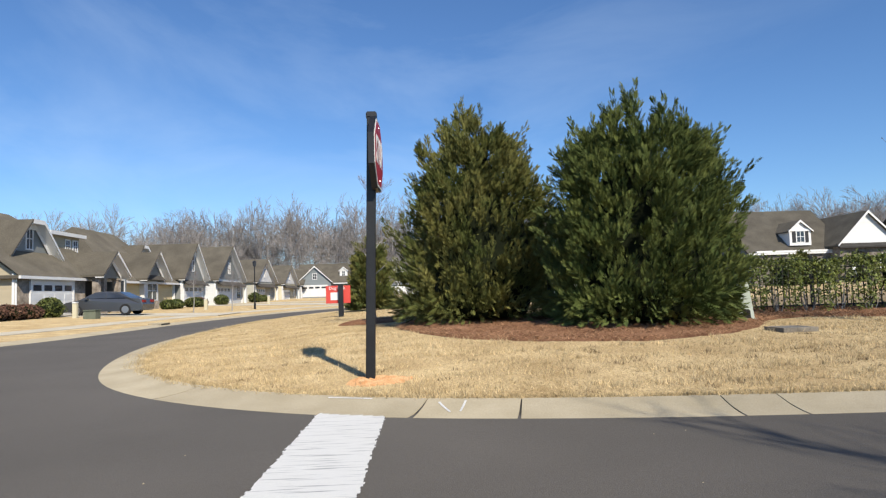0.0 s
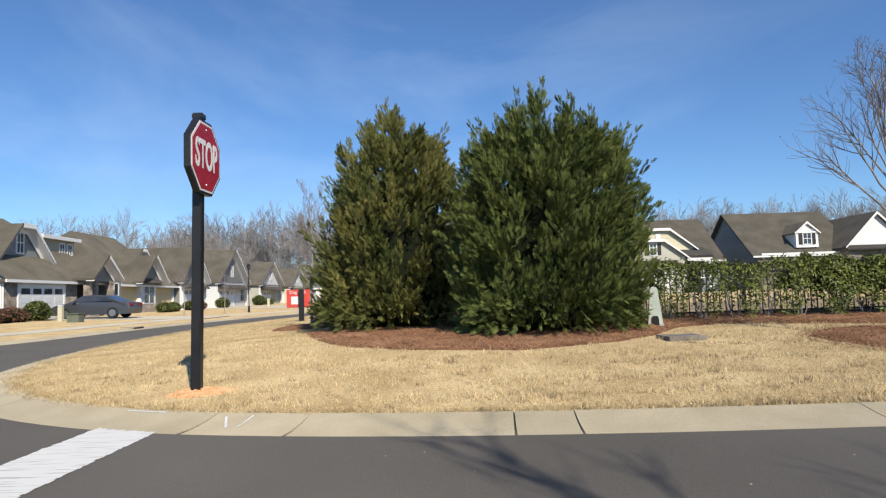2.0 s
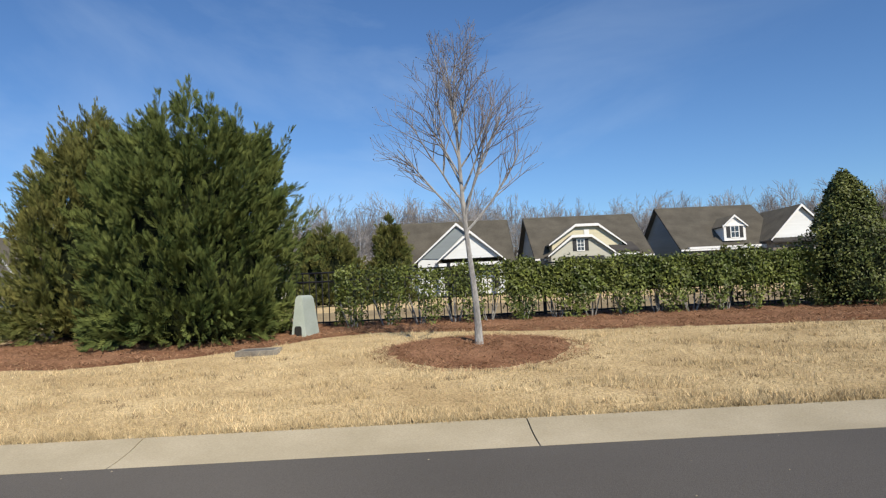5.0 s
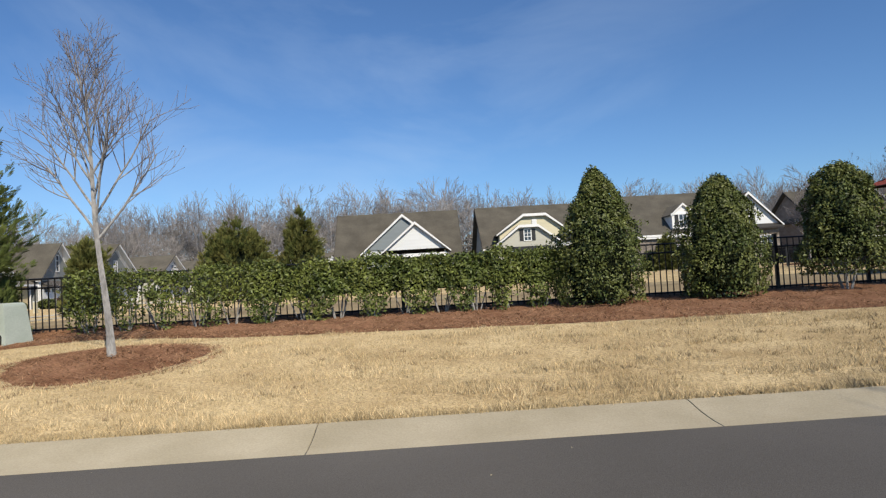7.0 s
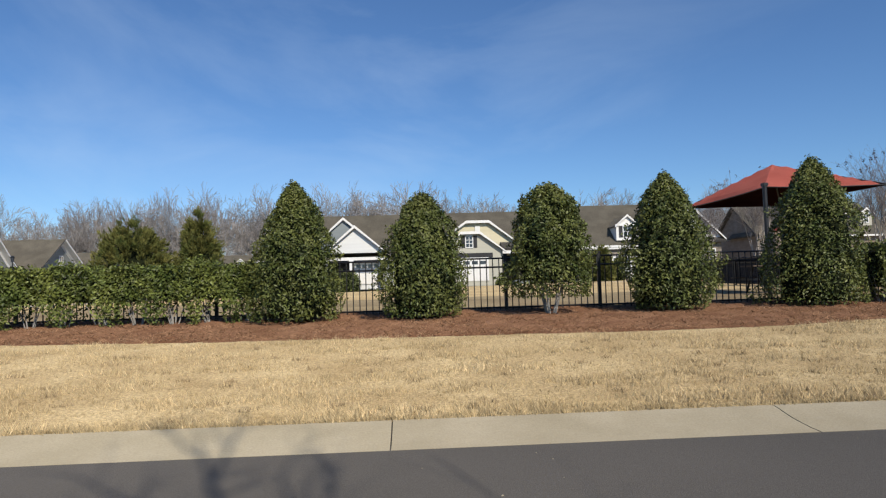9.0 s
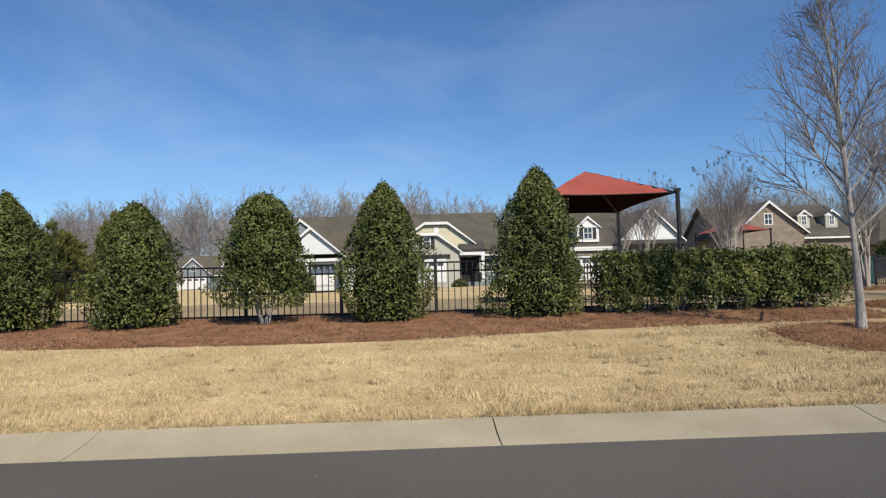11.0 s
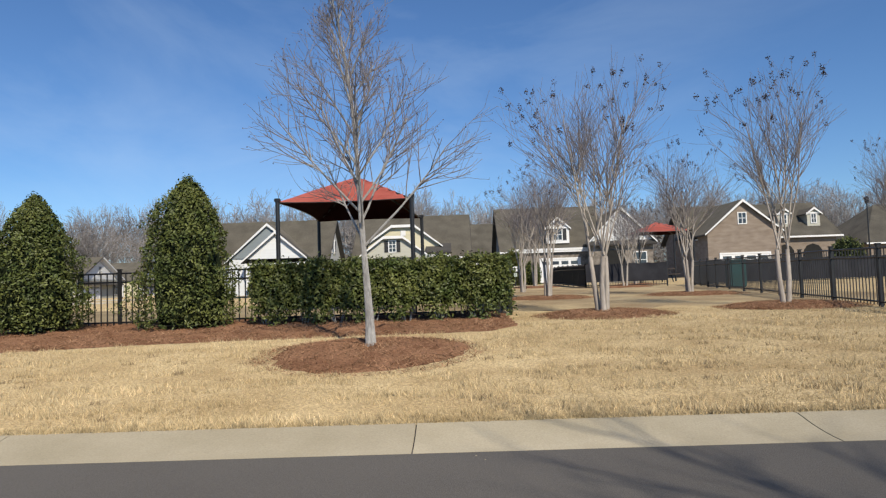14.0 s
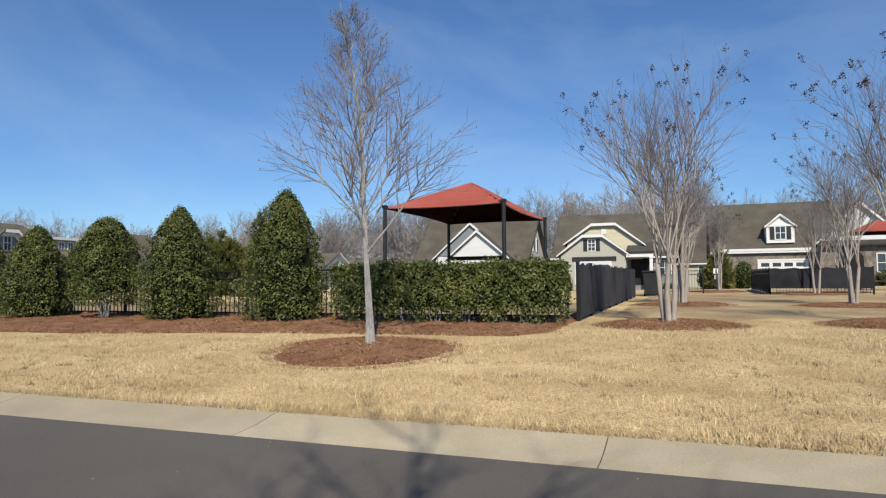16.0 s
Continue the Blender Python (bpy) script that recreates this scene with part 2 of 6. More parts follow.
def add_box(bm, x0, x1, y0, y1, z0, z1, bevel=0.0):
    v = [bm.verts.new((x, y, z)) for z in (z0, z1) for y in (y0, y1) for x in (x0, x1)]
    for f in ((0, 2, 3, 1), (4, 5, 7, 6), (0, 1, 5, 4), (2, 6, 7, 3), (0, 4, 6, 2), (1, 3, 7, 5)):
        bm.faces.new([v[i] for i in f])
    if bevel:
        edges = list({e for q in v for e in q.link_edges})
        bmesh.ops.bevel(bm, geom=edges, offset=bevel, segments=2, affect="EDGES")
    return bm


def boxm(*a, bevel=0.0):
    return add_box(bmesh.new(), *a, bevel=bevel)


def add_prism(bm, pts, axis, a0, a1):
    """Polygon pts in the plane across axis ('y': (x, z); 'x': (y, z); 'z': (x, y)), from a0 to a1."""
    def at(p, a):
        return {"y": (p[0], a, p[1]), "x": (a, p[0], p[1]), "z": (p[0], p[1], a)}[axis]
    va = [bm.verts.new(at(p, a0)) for p in pts]
    vb = [bm.verts.new(at(p, a1)) for p in pts]
    bm.faces.new(va)
    bm.faces.new(vb[::-1])
    k = len(pts)
    for i in range(k):
        bm.faces.new((va[i], vb[i], vb[(i + 1) % k], va[(i + 1) % k]))
    return bm


def prism(pts, axis, a0, a1):
    return add_prism(bmesh.new(), pts, axis, a0, a1)


def add_tube(bm, p0, p1, r0, r1, sides=8, caps=True):
    p0, p1 = Vector(p0), Vector(p1)
    d = (p1 - p0).normalized()
    u = d.cross(Vector((0.3, 0.2, 1)) if abs(d.z) < 0.9 else Vector((1, 0.1, 0))).normalized()
    w = d.cross(u)
    rings = []
    for p, r in ((p0, r0), (p1, r1)):
        rings.append([bm.verts.new(p + u * (r * math.cos(a)) + w * (r * math.sin(a))) for a in (2 * math.pi * i / sides for i in range(sides))])
    for i in range(sides):
        j = (i + 1) % sides
        bm.faces.new((rings[0][i], rings[0][j], rings[1][j], rings[1][i]))
    if caps:
        bm.faces.new(rings[0][::-1])
        bm.faces.new(rings[1])
    return bm


def tube(*a, **k):
    return add_tube(bmesh.new(), *a, **k)


# ---- the lie of the land ----
# back edge of the kerb round the verge, from the far right of the road, round the corner and up the side street
EDGE = np.array([(170, 5.25), (60, 5.25), (6, 5.25), (3, 5.35), (1, 5.6), (-0.5, 6.0), (-2.05, 6.92), (-3.4, 8.3), (-4.35, 10.1), (-5.2, 12.6), (-6.0, 16), (-6.5, 20),
                 (-6.9, 26), (-6.8, 34), (-5.8, 42), (-3.5, 50), (0.5, 57), (8, 61)])
# back edge of the kerb on the far side of the side street
FAR_EDGE = np.array([(-90, 9.0), (-24, 10.0), (-16, 11.4), (-13, 13.4), (-11.8, 16.5), (-11.3, 21), (-11.5, 31), (-10.6, 42), (-8.6, 52), (-4.5, 61), (3, 68)])
NEAR_EDGE_Y = -3.1        # back edge of the kerb behind the camera


def smooth_line(pts, step=0.25, rounds=3):
    p = np.array(pts, float)
    for _ in range(rounds):
        q = np.empty((2 * len(p) - 2, 2))
        q[0::2] = 0.75 * p[:-1] + 0.25 * p[1:]
        q[1::2] = 0.25 * p[:-1] + 0.75 * p[1:]
        p = np.vstack([p[:1], q, p[-1:]])
    s = np.r_[0, np.cumsum(np.linalg.norm(np.diff(p, axis=0), axis=1))]
    k = np.linspace(0, s[-1], max(2, int(s[-1] / step)))
    return np.c_[np.interp(k, s, p[:, 0]), np.interp(k, s, p[:, 1])]


EDGE_S = smooth_line(EDGE)
FAR_S = smooth_line(FAR_EDGE)


def inside(px, py, poly):
    res = np.zeros(px.shape, bool)
    n = len(poly)
    for i in range(n):
        x1, y1 = poly[i]
        x2, y2 = poly[(i + 1) % n]
        if y1 == y2:
            continue
        cross = ((y1 > py) != (y2 > py)) & (px < (x2 - x1) * (py - y1) / (y2 - y1) + x1)
        res ^= cross
    return res


def dist_line(px, py, line):
    best = np.full(px.shape, 1e9)
    for (x1, y1), (x2, y2) in zip(line[:-1], line[1:]):
        dx, dy = x2 - x1, y2 - y1
        t = np.clip(((px - x1) * dx + (py - y1) * dy) / (dx * dx + dy * dy), 0, 1)
        best = np.minimum(best, (px - x1 - t * dx) ** 2 + (py - y1 - t * dy) ** 2)
    return np.sqrt(best)


PARK = np.vstack([EDGE_S[::6], [(60, 66), (60, 900), (900, 900), (900, 5.25)]])
LEFT = np.vstack([FAR_S[::6], [(30, 72), (60, 72), (60, 900), (-900, 900), (-900, 9.0)]])


def height(px, py):
    px, py = np.asarray(px, float), np.asarray(py, float)
    d1 = dist_line(px, py, EDGE_S[::4]) * np.where(inside(px, py, PARK), 1, -1)
    d2 = dist_line(px, py, FAR_S[::4]) * np.where(inside(px, py, LEFT), 1, -1)
    rise = np.interp(d1, [0, 1.8, 3.3, 6.3, 7.8, 25, 55, 90], [0, .12, .26, .36, .40, .6, 1.0, 1.2])
    west = np.clip((px + 6.5) / 5.5, 0, 1)
    rise = rise * (0.55 + 0.45 * west)
    rise2 = np.interp(d2, [0, 8, 14, 60, 200], [0, 0.2, 0.35, 0.7, 1.2])
    z = np.where(d1 > 0, rise, np.where(d2 > 0, rise2, -0.2))
    edge = np.maximum(d1, d2)
    z = np.where((edge <= 0) & (py > 0), np.maximum(-0.2, edge * 1.2 - 0.02), z)
    back = NEAR_EDGE_Y - py
    z = np.where(py < NEAR_EDGE_Y, np.interp(back, [0, 4, 20, 200], [-0.01, .2, .5, 1.0]), z)
    return z


def gz(x, y):
    return float(height(np.array([x]), np.array([y]))[0])


def spaced(parts):
    out = []
    for a, b, s in parts:
        out.extend(np.arange(a, b, s))
    return np.array(sorted(set(np.round(out, 4))))


gx = spaced([(-900, -200, 100), (-200, -60, 20), (-60, -16, 2), (-16, 42, 0.3), (42, 80, 2), (80, 200, 15), (200, 901, 100)])
gy = spaced([(-400, -60, 60), (-60, -8, 4), (-8, 4, 0.6), (4, 22, 0.3), (22, 70, 1.2), (70, 200, 10), (200, 901, 100)])
GX, GY = np.meshgrid(gx, gy)
GZ = height(GX.ravel(), GY.ravel())
nx, ny = len(gx), len(gy)
idx = np.arange(nx * ny).reshape(ny, nx)
quads = np.stack([idx[:-1, :-1], idx[:-1, 1:], idx[1:, 1:], idx[1:, :-1]], -1).reshape(-1, 4)
ground = link_mesh("ground", np.c_[GX.ravel(), GY.ravel(), GZ].tolist(), quads.tolist(), M["lawn"], smooth=True)
tagged(ground, "dormant straw-coloured lawn over gently rising ground", "lawn", kind="structure")

ROAD_Z = -0.075
road = link_mesh("road", [(-95, -2.6, ROAD_Z), (180, -2.6, ROAD_Z), (180, 4.75, ROAD_Z), (4, 4.75, ROAD_Z), (3.5, 72, ROAD_Z), (-13, 72, ROAD_Z), (-13, 14.5, ROAD_Z), (-95, 9.2, ROAD_Z)],
                 [(0, 1, 2, 3, 4, 5, 6, 7)], M["asphalt"])
tagged(road, "smooth dark grey asphalt street with a side street", "road", kind="structure")

# kerb: rolled gutter profile, distance from the asphalt and height
PROFILE = [(0.0, -0.16), (0.0, -0.073), (0.12, -0.068), (0.24, -0.057), (0.34, -0.045), (0.43, -0.029), (0.51, -0.012), (0.57, -0.002), (0.62, -0.003), (0.62, -0.16)]


def kerb_piece(line, side):
    """line: back edge points; side: +1 or -1 for where the road lies (left of the run or right)."""
    t = np.gradient(line, axis=0)
    t /= np.linalg.norm(t, axis=1)[:, None]
    nrm = np.c_[-t[:, 1], t[:, 0]] * side
    verts, faces = [], []
    k = len(PROFILE)
    for p, q in zip(line, nrm):
        for d, z in PROFILE:
            o = p + q * (0.62 - d)
            verts.append((o[0], o[1], z))
    for i in range(len(line) - 1):
        for j in range(k):
            a, b = i * k + j, i * k + (j + 1) % k
            faces.append((a, b, b + k, a + k))
    faces.append(tuple(range(k))[::-1])
    faces.append(tuple((len(line) - 1) * k + j for j in range(k)))
    return verts, faces


def cut(line, s0, s1, gap=0.005):
    s = np.r_[0, np.cumsum(np.linalg.norm(np.diff(line, axis=0), axis=1))]
    k = np.linspace(s0 + gap, s1 - gap, max(2, int((s1 - s0) / 0.35) + 1))
    return np.c_[np.interp(k, s, line[:, 0]), np.interp(k, s, line[:, 1])], s[-1]


def kerb_run(name, line, side, joints, label):
    root = thing(name, pose(0, 0, 0), label, "kerb", kind="structure")
    for a, b in zip(joints[:-1], joints[1:]):
        seg, _ = cut(line, a, b)
        v, f = kerb_piece(seg, side)
        link_mesh("kerb_stone", v, f, M["concrete"], root)
    bed, _ = cut(line, joints[0], joints[-1])
    v, f = kerb_piece(bed, side)
    v = [(x, y, z - 0.012) for x, y, z in v]
    link_mesh("joint_filler", v, f, M["joint"], root)
    return root


# joints along the main road (places where x is known), then every 3.05 m round the corner
def arc_at_x(x):
    s = np.r_[0, np.cumsum(np.linalg.norm(np.diff(EDGE_S, axis=0), axis=1))]
    k = EDGE_S[:, 1] < 6.5
    return float(np.interp(-x, -EDGE_S[k, 0], s[k]))


JX = [70, 41.2, 38.1, 35.05, 32.0, 29.17, 26.08, 23.2, 20.2, 17.27, 14.2, 11.42, 8.5, 5.61, 3.26, 2.76, 1.01, 0.15]
js = [arc_at_x(x) for x in JX]
_, total = cut(EDGE_S, 0, 1)
while js[-1] + 3.05 < total - 1:
    js.append(js[-1] + 3.05)
kerb_run("kerb_verge", EDGE_S, +1, js, "pale concrete rolled kerb and gutter along the lawn")
_, total = cut(FAR_S, 0, 1)
kerb_run("kerb_far", FAR_S, -1, list(np.arange(50, total - 1, 6.1)), "pale concrete rolled kerb across the side street")
near = np.array([(-60.0, NEAR_EDGE_Y), (170.0, NEAR_EDGE_Y)])
kerb_run("kerb_near", near, +1, list(np.arange(1, 228, 12.0)), "pale concrete rolled kerb behind the lane")

# ---- ground cover ----
def patch(name, x0, x1, front, y1, lift, mat, label, category, step=0.15, rough=0.03):
    """A low bed between front(x) and y1, draped on the ground, its rim faded in."""
    xs = np.arange(x0, x1 + step, step)
    rows = 26
    u = np.linspace(0, 1, rows)
    F = np.array([front(x) for x in xs])
    X = np.repeat(xs[:, None], rows, 1)
    Y = F[:, None] + (y1 - F[:, None]) * u[None] ** 1.2
    Y += 0.05 * np.sin(X * 5.1 + 2 * u) + 0.03 * np.sin(X * 11.7)
    rim = np.minimum(1, np.minimum((Y - F[:, None]) / 0.25, np.minimum((X - x0) / 0.25, (x1 - X) / 0.25)))
    rng = np.random.default_rng(5)
    Z = height(X.ravel(), Y.ravel()).reshape(X.shape) - 0.03 + np.clip(rim, 0, 1) * (lift + 0.03) + rng.normal(0, rough * 0.35, X.shape) * np.clip(rim, 0.1, 1)
    n, k = X.shape
    ids = np.arange(n * k).reshape(n, k)
    q = np.stack([ids[:-1, :-1], ids[1:, :-1], ids[1:, 1:], ids[:-1, 1:]], -1).reshape(-1, 4)
    ob = link_mesh(name, np.c_[X.ravel(), Y.ravel(), Z.ravel()].tolist(), q.tolist(), mat, smooth=True)
    return tagged(ob, label, category, kind="structure")


def ring_bed(name, cx, cy, rx, ry, label, seed):
    rng = np.random.default_rng(seed)
    na, nr = 56, 9
    verts, faces = [], []
    wob = 1 + 0.04 * np.sin(np.arange(na) * 2 * np.pi / na * 3 + seed) + rng.normal(0, 0.018, na)
    a = np.arange(na) * 2 * np.pi / na
    X = np.array([cx + rx * wob * (i + 1) / nr * np.cos(a) for i in range(nr)])
    Y = np.array([cy + ry * wob * (i + 1) / nr * np.sin(a) for i in range(nr)])
    Z = height(X.ravel(), Y.ravel()).reshape(X.shape)
    prof = np.array([0.05, 0.07, 0.085, 0.085, 0.08, 0.07, 0.055, 0.03, -0.03])
    Z = Z + prof[:, None] + rng.normal(0, 0.009, X.shape)
    verts = np.c_[X.ravel(), Y.ravel(), Z.ravel()].tolist()
    verts.append((cx, cy, gz(cx, cy) + 0.045))
    for i in range(nr - 1):
        for j in range(na):
            faces.append((i * na + j, (i + 1) * na + j, (i + 1) * na + (j + 1) % na, i * na + (j + 1) % na))
    for j in range(na):
        faces.append((len(verts) - 1, j, (j + 1) % na))
    ob = link_mesh(name, verts, faces, M["mulch"], smooth=True)
    return tagged(ob, label, "mulch bed", kind="structure")


BED_X = [-0.45, -0.2, 0.15, 0.5, 0.85, 1.2, 1.8, 3.3, 4.6, 5.4, 6.1, 7.0, 8.2, 9.7, 14.5, 20.5, 22.6, 25.0, 30.0, 30.6]
BED_Y = [12.8, 11.6, 10.75, 9.9, 9.4, 9.1, 8.75, 8.36, 8.85, 9.6, 10.7, 11.15, 10.7, 10.1, 9.35, 8.95, 9.0, 9.65, 10.0, 10.9]


def bed_front(x):
    return float(np.interp(x, BED_X, BED_Y))


def mesh_np(name, V, F, mat, parent=None, label="", smooth=False):
    V, F = np.asarray(V, np.float32), np.asarray(F, np.int32)
    me = bpy.data.meshes.new(name)
    me.vertices.add(len(V))
    me.vertices.foreach_set("co", V.ravel())
    k = F.shape[1]
    me.loops.add(F.size)
    me.loops.foreach_set("vertex_index", F.ravel())
    me.polygons.add(len(F))
    me.polygons.foreach_set("loop_start", np.arange(0, F.size, k, dtype=np.int32))
    if smooth:
        me.polygons.foreach_set("use_smooth", np.ones(len(F), bool))
    me.update(calc_edges=True)
    me.materials.append(mat)
    ob = new(name, me)
    if parent is not None:
        ob.parent = parent
    return tagged(ob, label)


patch("mulch_bed", -0.45, 30.6, bed_front, 13.6, 0.045, M["mulch"], "long bed of rust-brown pine straw under hedge and fence", "mulch bed", 0.15, 0.05)
patch("dog_park_ground", -0.5, 30.3, lambda x: 13.5, 21.5, 0.015, M["dogground"], "worn brownish lawn inside the fenced dog park", "lawn", 0.6, 0.01)
M["worn"] = material("worn_grass_strip", (0.225, 0.163, 0.096), (0.40, 0.315, 0.186), 0.55, 0.95, bump=0.8, bump_scale=26, fine=0.32, spec=0.1)
patch("worn_ground", 30.7, 40.5, lambda x: 13.4 + 0.6 * math.sin(x * 1.7) + 0.3 * math.sin(x * 4.1), 33.0, 0.012, M["worn"], "worn brownish grass strip between the fenced dog runs", "lawn", 0.3, 0.01)
RINGS = [(8.42, 8.5, 1.22, 1.2), (28.42, 8.3, 1.24, 1.15), (32.2, 12.3, 1.15, 0.95), (32.3, 20.2, 1.3, 1.2), (35.9, 13.0, 1.25, 0.95), (36.5, 19.8, 1.4, 1.1),
         (33.8, 35.5, 1.4, 1.4), (37.2, 30.2, 1.3, 0.8), (38.6, 33.5, 1.2, 1.0), (1.3, 14.5, 1.75, 1.9), (-1.1, 16.1, 0.9, 1.0)]
for i, (cx, cy, rx, ry) in enumerate(RINGS):
    ring_bed("mulch_ring", cx, cy, rx, ry, "round bed of pine straw round a young tree", i)

rng = np.random.default_rng(11)


def blades(name, X, Y, Z, h, w, mat, per, lean, label, category):
    """Thin one-triangle blades, per of them at each place."""
    n = len(X) * per
    X, Y, Z = (np.repeat(v, per) for v in (X, Y, Z))
    X = X + rng.normal(0, 0.02, n)
    Y = Y + rng.normal(0, 0.02, n)
    a = rng.uniform(0, 2 * np.pi, n)
    hh = h * rng.uniform(0.5, 1.3, n)
    ww = w * rng.uniform(0.6, 1.2, n)
    la = rng.uniform(0, 2 * np.pi, n)
    ll = lean * hh * rng.uniform(0.2, 1.2, n)
    V = np.empty((n, 3, 3))
    V[:, 0] = np.c_[X - ww * np.cos(a), Y - ww * np.sin(a), Z]
    V[:, 1] = np.c_[X + ww * np.cos(a), Y + ww * np.sin(a), Z]
    V[:, 2] = np.c_[X + ll * np.cos(la), Y + ll * np.sin(la), Z + hh]
    ob = mesh_np(name, V.reshape(-1, 3), np.arange(3 * n).reshape(-1, 3), mat)
    return tagged(ob, label, category, kind="stuff")


def in_beds(X, Y):
    bad = (Y > np.interp(X, BED_X, BED_Y)) & (X < 30.6) & (X > -0.45)
    for cx, cy, rx, ry in RINGS:
        bad |= ((X - cx) / (rx + 0.0)) ** 2 + ((Y - cy) / ry) ** 2 < 1
    bad |= ((X + 0.40) / 0.42) ** 2 + ((Y - 6.80) / 0.28) ** 2 < rng.uniform(0.3, 1.0, len(X))
    return bad


def lawn_points(n, x0, x1, y0, y1, power):
    X = rng.uniform(x0, x1, n)
    Y = y0 + (y1 - y0) * rng.uniform(0, 1, n) ** power
    ok = inside(X, Y, PARK) & ~in_beds(X, Y)
    clump = np.sin(X * 2.3 + 1.3 * np.sin(Y * 1.9)) * np.sin(Y * 3.1 + np.sin(X * 1.1))
    ok &= rng.uniform(-1.6, 1, n) < clump + 0.3
    X, Y = X[ok], Y[ok]
    return X, Y, height(X, Y) - 0.005


X, Y, Z = lawn_points(165000, -6, 38, 5.2, 13.5, 1.7)
blades("grass", X, Y, Z, 0.029, 0.0032, M["blade"], 4, 1.0, "short dry straw-coloured grass blades on the verge", "grass")
X, Y, Z = lawn_points(60000, -12, 1, 12.5, 34, 1.3)
blades("grass", X, Y, Z, 0.030, 0.006, M["blade"], 2, 1.0, "short dry grass blades beside the side street", "grass")
# taller ragged tufts in mown streaks, with thin dark clefts between
n = 30000
cx = rng.uniform(-5, 38, n)
cy = 5.3 + 6.5 * rng.uniform(0, 1, n) ** 1.5
ok = inside(cx, cy, PARK) & ~in_beds(cx, cy)
streak = np.sin(cy * 8.5 + 1.6 * np.sin(cx * 0.55)) + 0.9 * np.sin(cx * 1.9 + 2.2 * np.sin(cy * 2.3)) + 0.6 * np.sin(cx * 4.7 + cy * 3)
ok &= streak > rng.uniform(-0.6, 1.6, n)
cx, cy = cx[ok], cy[ok]
X = (cx[:, None] + rng.normal(0, 0.040, (len(cx), 12))).ravel()
Y = (cy[:, None] + rng.normal(0, 0.016, (len(cx), 12))).ravel()
blades("grass_tufts", X, Y, height(X, Y) - 0.004, 0.062, 0.0044, M["tuft"], 1, 0.8, "ragged upright tufts of dry straw-coloured grass", "grass")
n = 260
cx, cy = rng.uniform(-4, 37, n), rng.uniform(5.4, 8.6, n)
X = (cx[:, None] + rng.normal(0, 0.045, (n, 22))).ravel()
Y = (cy[:, None] + rng.normal(0, 0.03, (n, 22))).ravel()
blades("weeds", X, Y, height(X, Y), 0.045, 0.005, M["weed"], 1, 1.0, "scattered dull brown weed tufts in the lawn", "weeds")
# ragged fringe that hangs over the kerb
fr = EDGE_S[(EDGE_S[:, 0] < 42) & (EDGE_S[:, 1] < 30)]
fi = rng.integers(0, len(fr), 14000)
FX, FY = fr[fi, 0] + rng.normal(0, 0.12, 14000), fr[fi, 1] + np.abs(rng.normal(0, 0.05, 14000))
blades("grass_fringe", FX, FY, np.full(14000, -0.004), 0.036, 0.0038, M["blade"], 3, 1.0, "ragged dry grass fringe along the kerb", "grass")
n = 60000
X = rng.uniform(-0.35, 30.4, n)
F = np.interp(X, BED_X, BED_Y)
Y = F + (13.4 - F) * rng.uniform(0, 1, n) ** 1.2
Z = height(X, Y) + 0.04
for cx, cy, rx, ry in RINGS[:6]:
    a, r = rng.uniform(0, 2 * np.pi, 5000), np.sqrt(rng.uniform(0, 1, 5000)) * 1.1
    xx, yy = cx + rx * r * np.cos(a) * 1.03, cy + ry * r * np.sin(a) * 1.03
    X, Y, Z = np.r_[X, xx], np.r_[Y, yy], np.r_[Z, height(xx, yy) + 0.075 * np.clip(1 - r ** 4, 0, 1)]
blades("pine_straw", X, Y, Z, 0.035, 0.006, M["straw"], 1, 4.0, "loose rust-brown pine needles on the beds", "pine straw")

# ---- road markings and small marks ----
bar = thing("stop_bar", pose(0, 0, ROAD_Z), "worn white painted stop bar across the lane", "road marking", kind="structure")
rng = np.random.default_rng(3)
vs, fs = [], []
for i in range(150):
    t0, t1 = i / 150, (i + 1) / 150
    yy0, yy1 = 5.62 - 6.4 * t0, 5.62 - 6.4 * t1
    l0 = -0.87 - 0.06 * t0 + rng.normal(0, 0.006)
    r0 = -0.24 - 0.07 * t0 + rng.normal(0, 0.006)
    if yy0 > 5.36:
        r0 = l0 + (r0 - l0) * max(0.05, (5.62 - yy0) / 0.26)
    k = len(vs)
    vs += [(l0, yy0, 0.005), (r0, yy0, 0.005), (r0, yy1, 0.005), (l0, yy1, 0.005)]
    fs.append((k, k + 3, k + 2, k + 1))
link_mesh("paint", vs, fs, M["barpaint"], bar)
clay = ring_bed("clay_patch", -0.40, 6.80, 0.46, 0.32, "patch of bare orange clay at the sign post", 77)
clay.data.materials[0] = M["clay"]
tagged(clay, category="bare soil")
for vert in clay.data.vertices:
    vert.co.z -= 0.055


def kerb_z(x, y):
    d = float(dist_line(np.array([x]), np.array([y]), EDGE_S)[0])
    return float(np.interp(0.62 - d, [q[0] for q in PROFILE[1:9]], [q[1] for q in PROFILE[1:9]]))


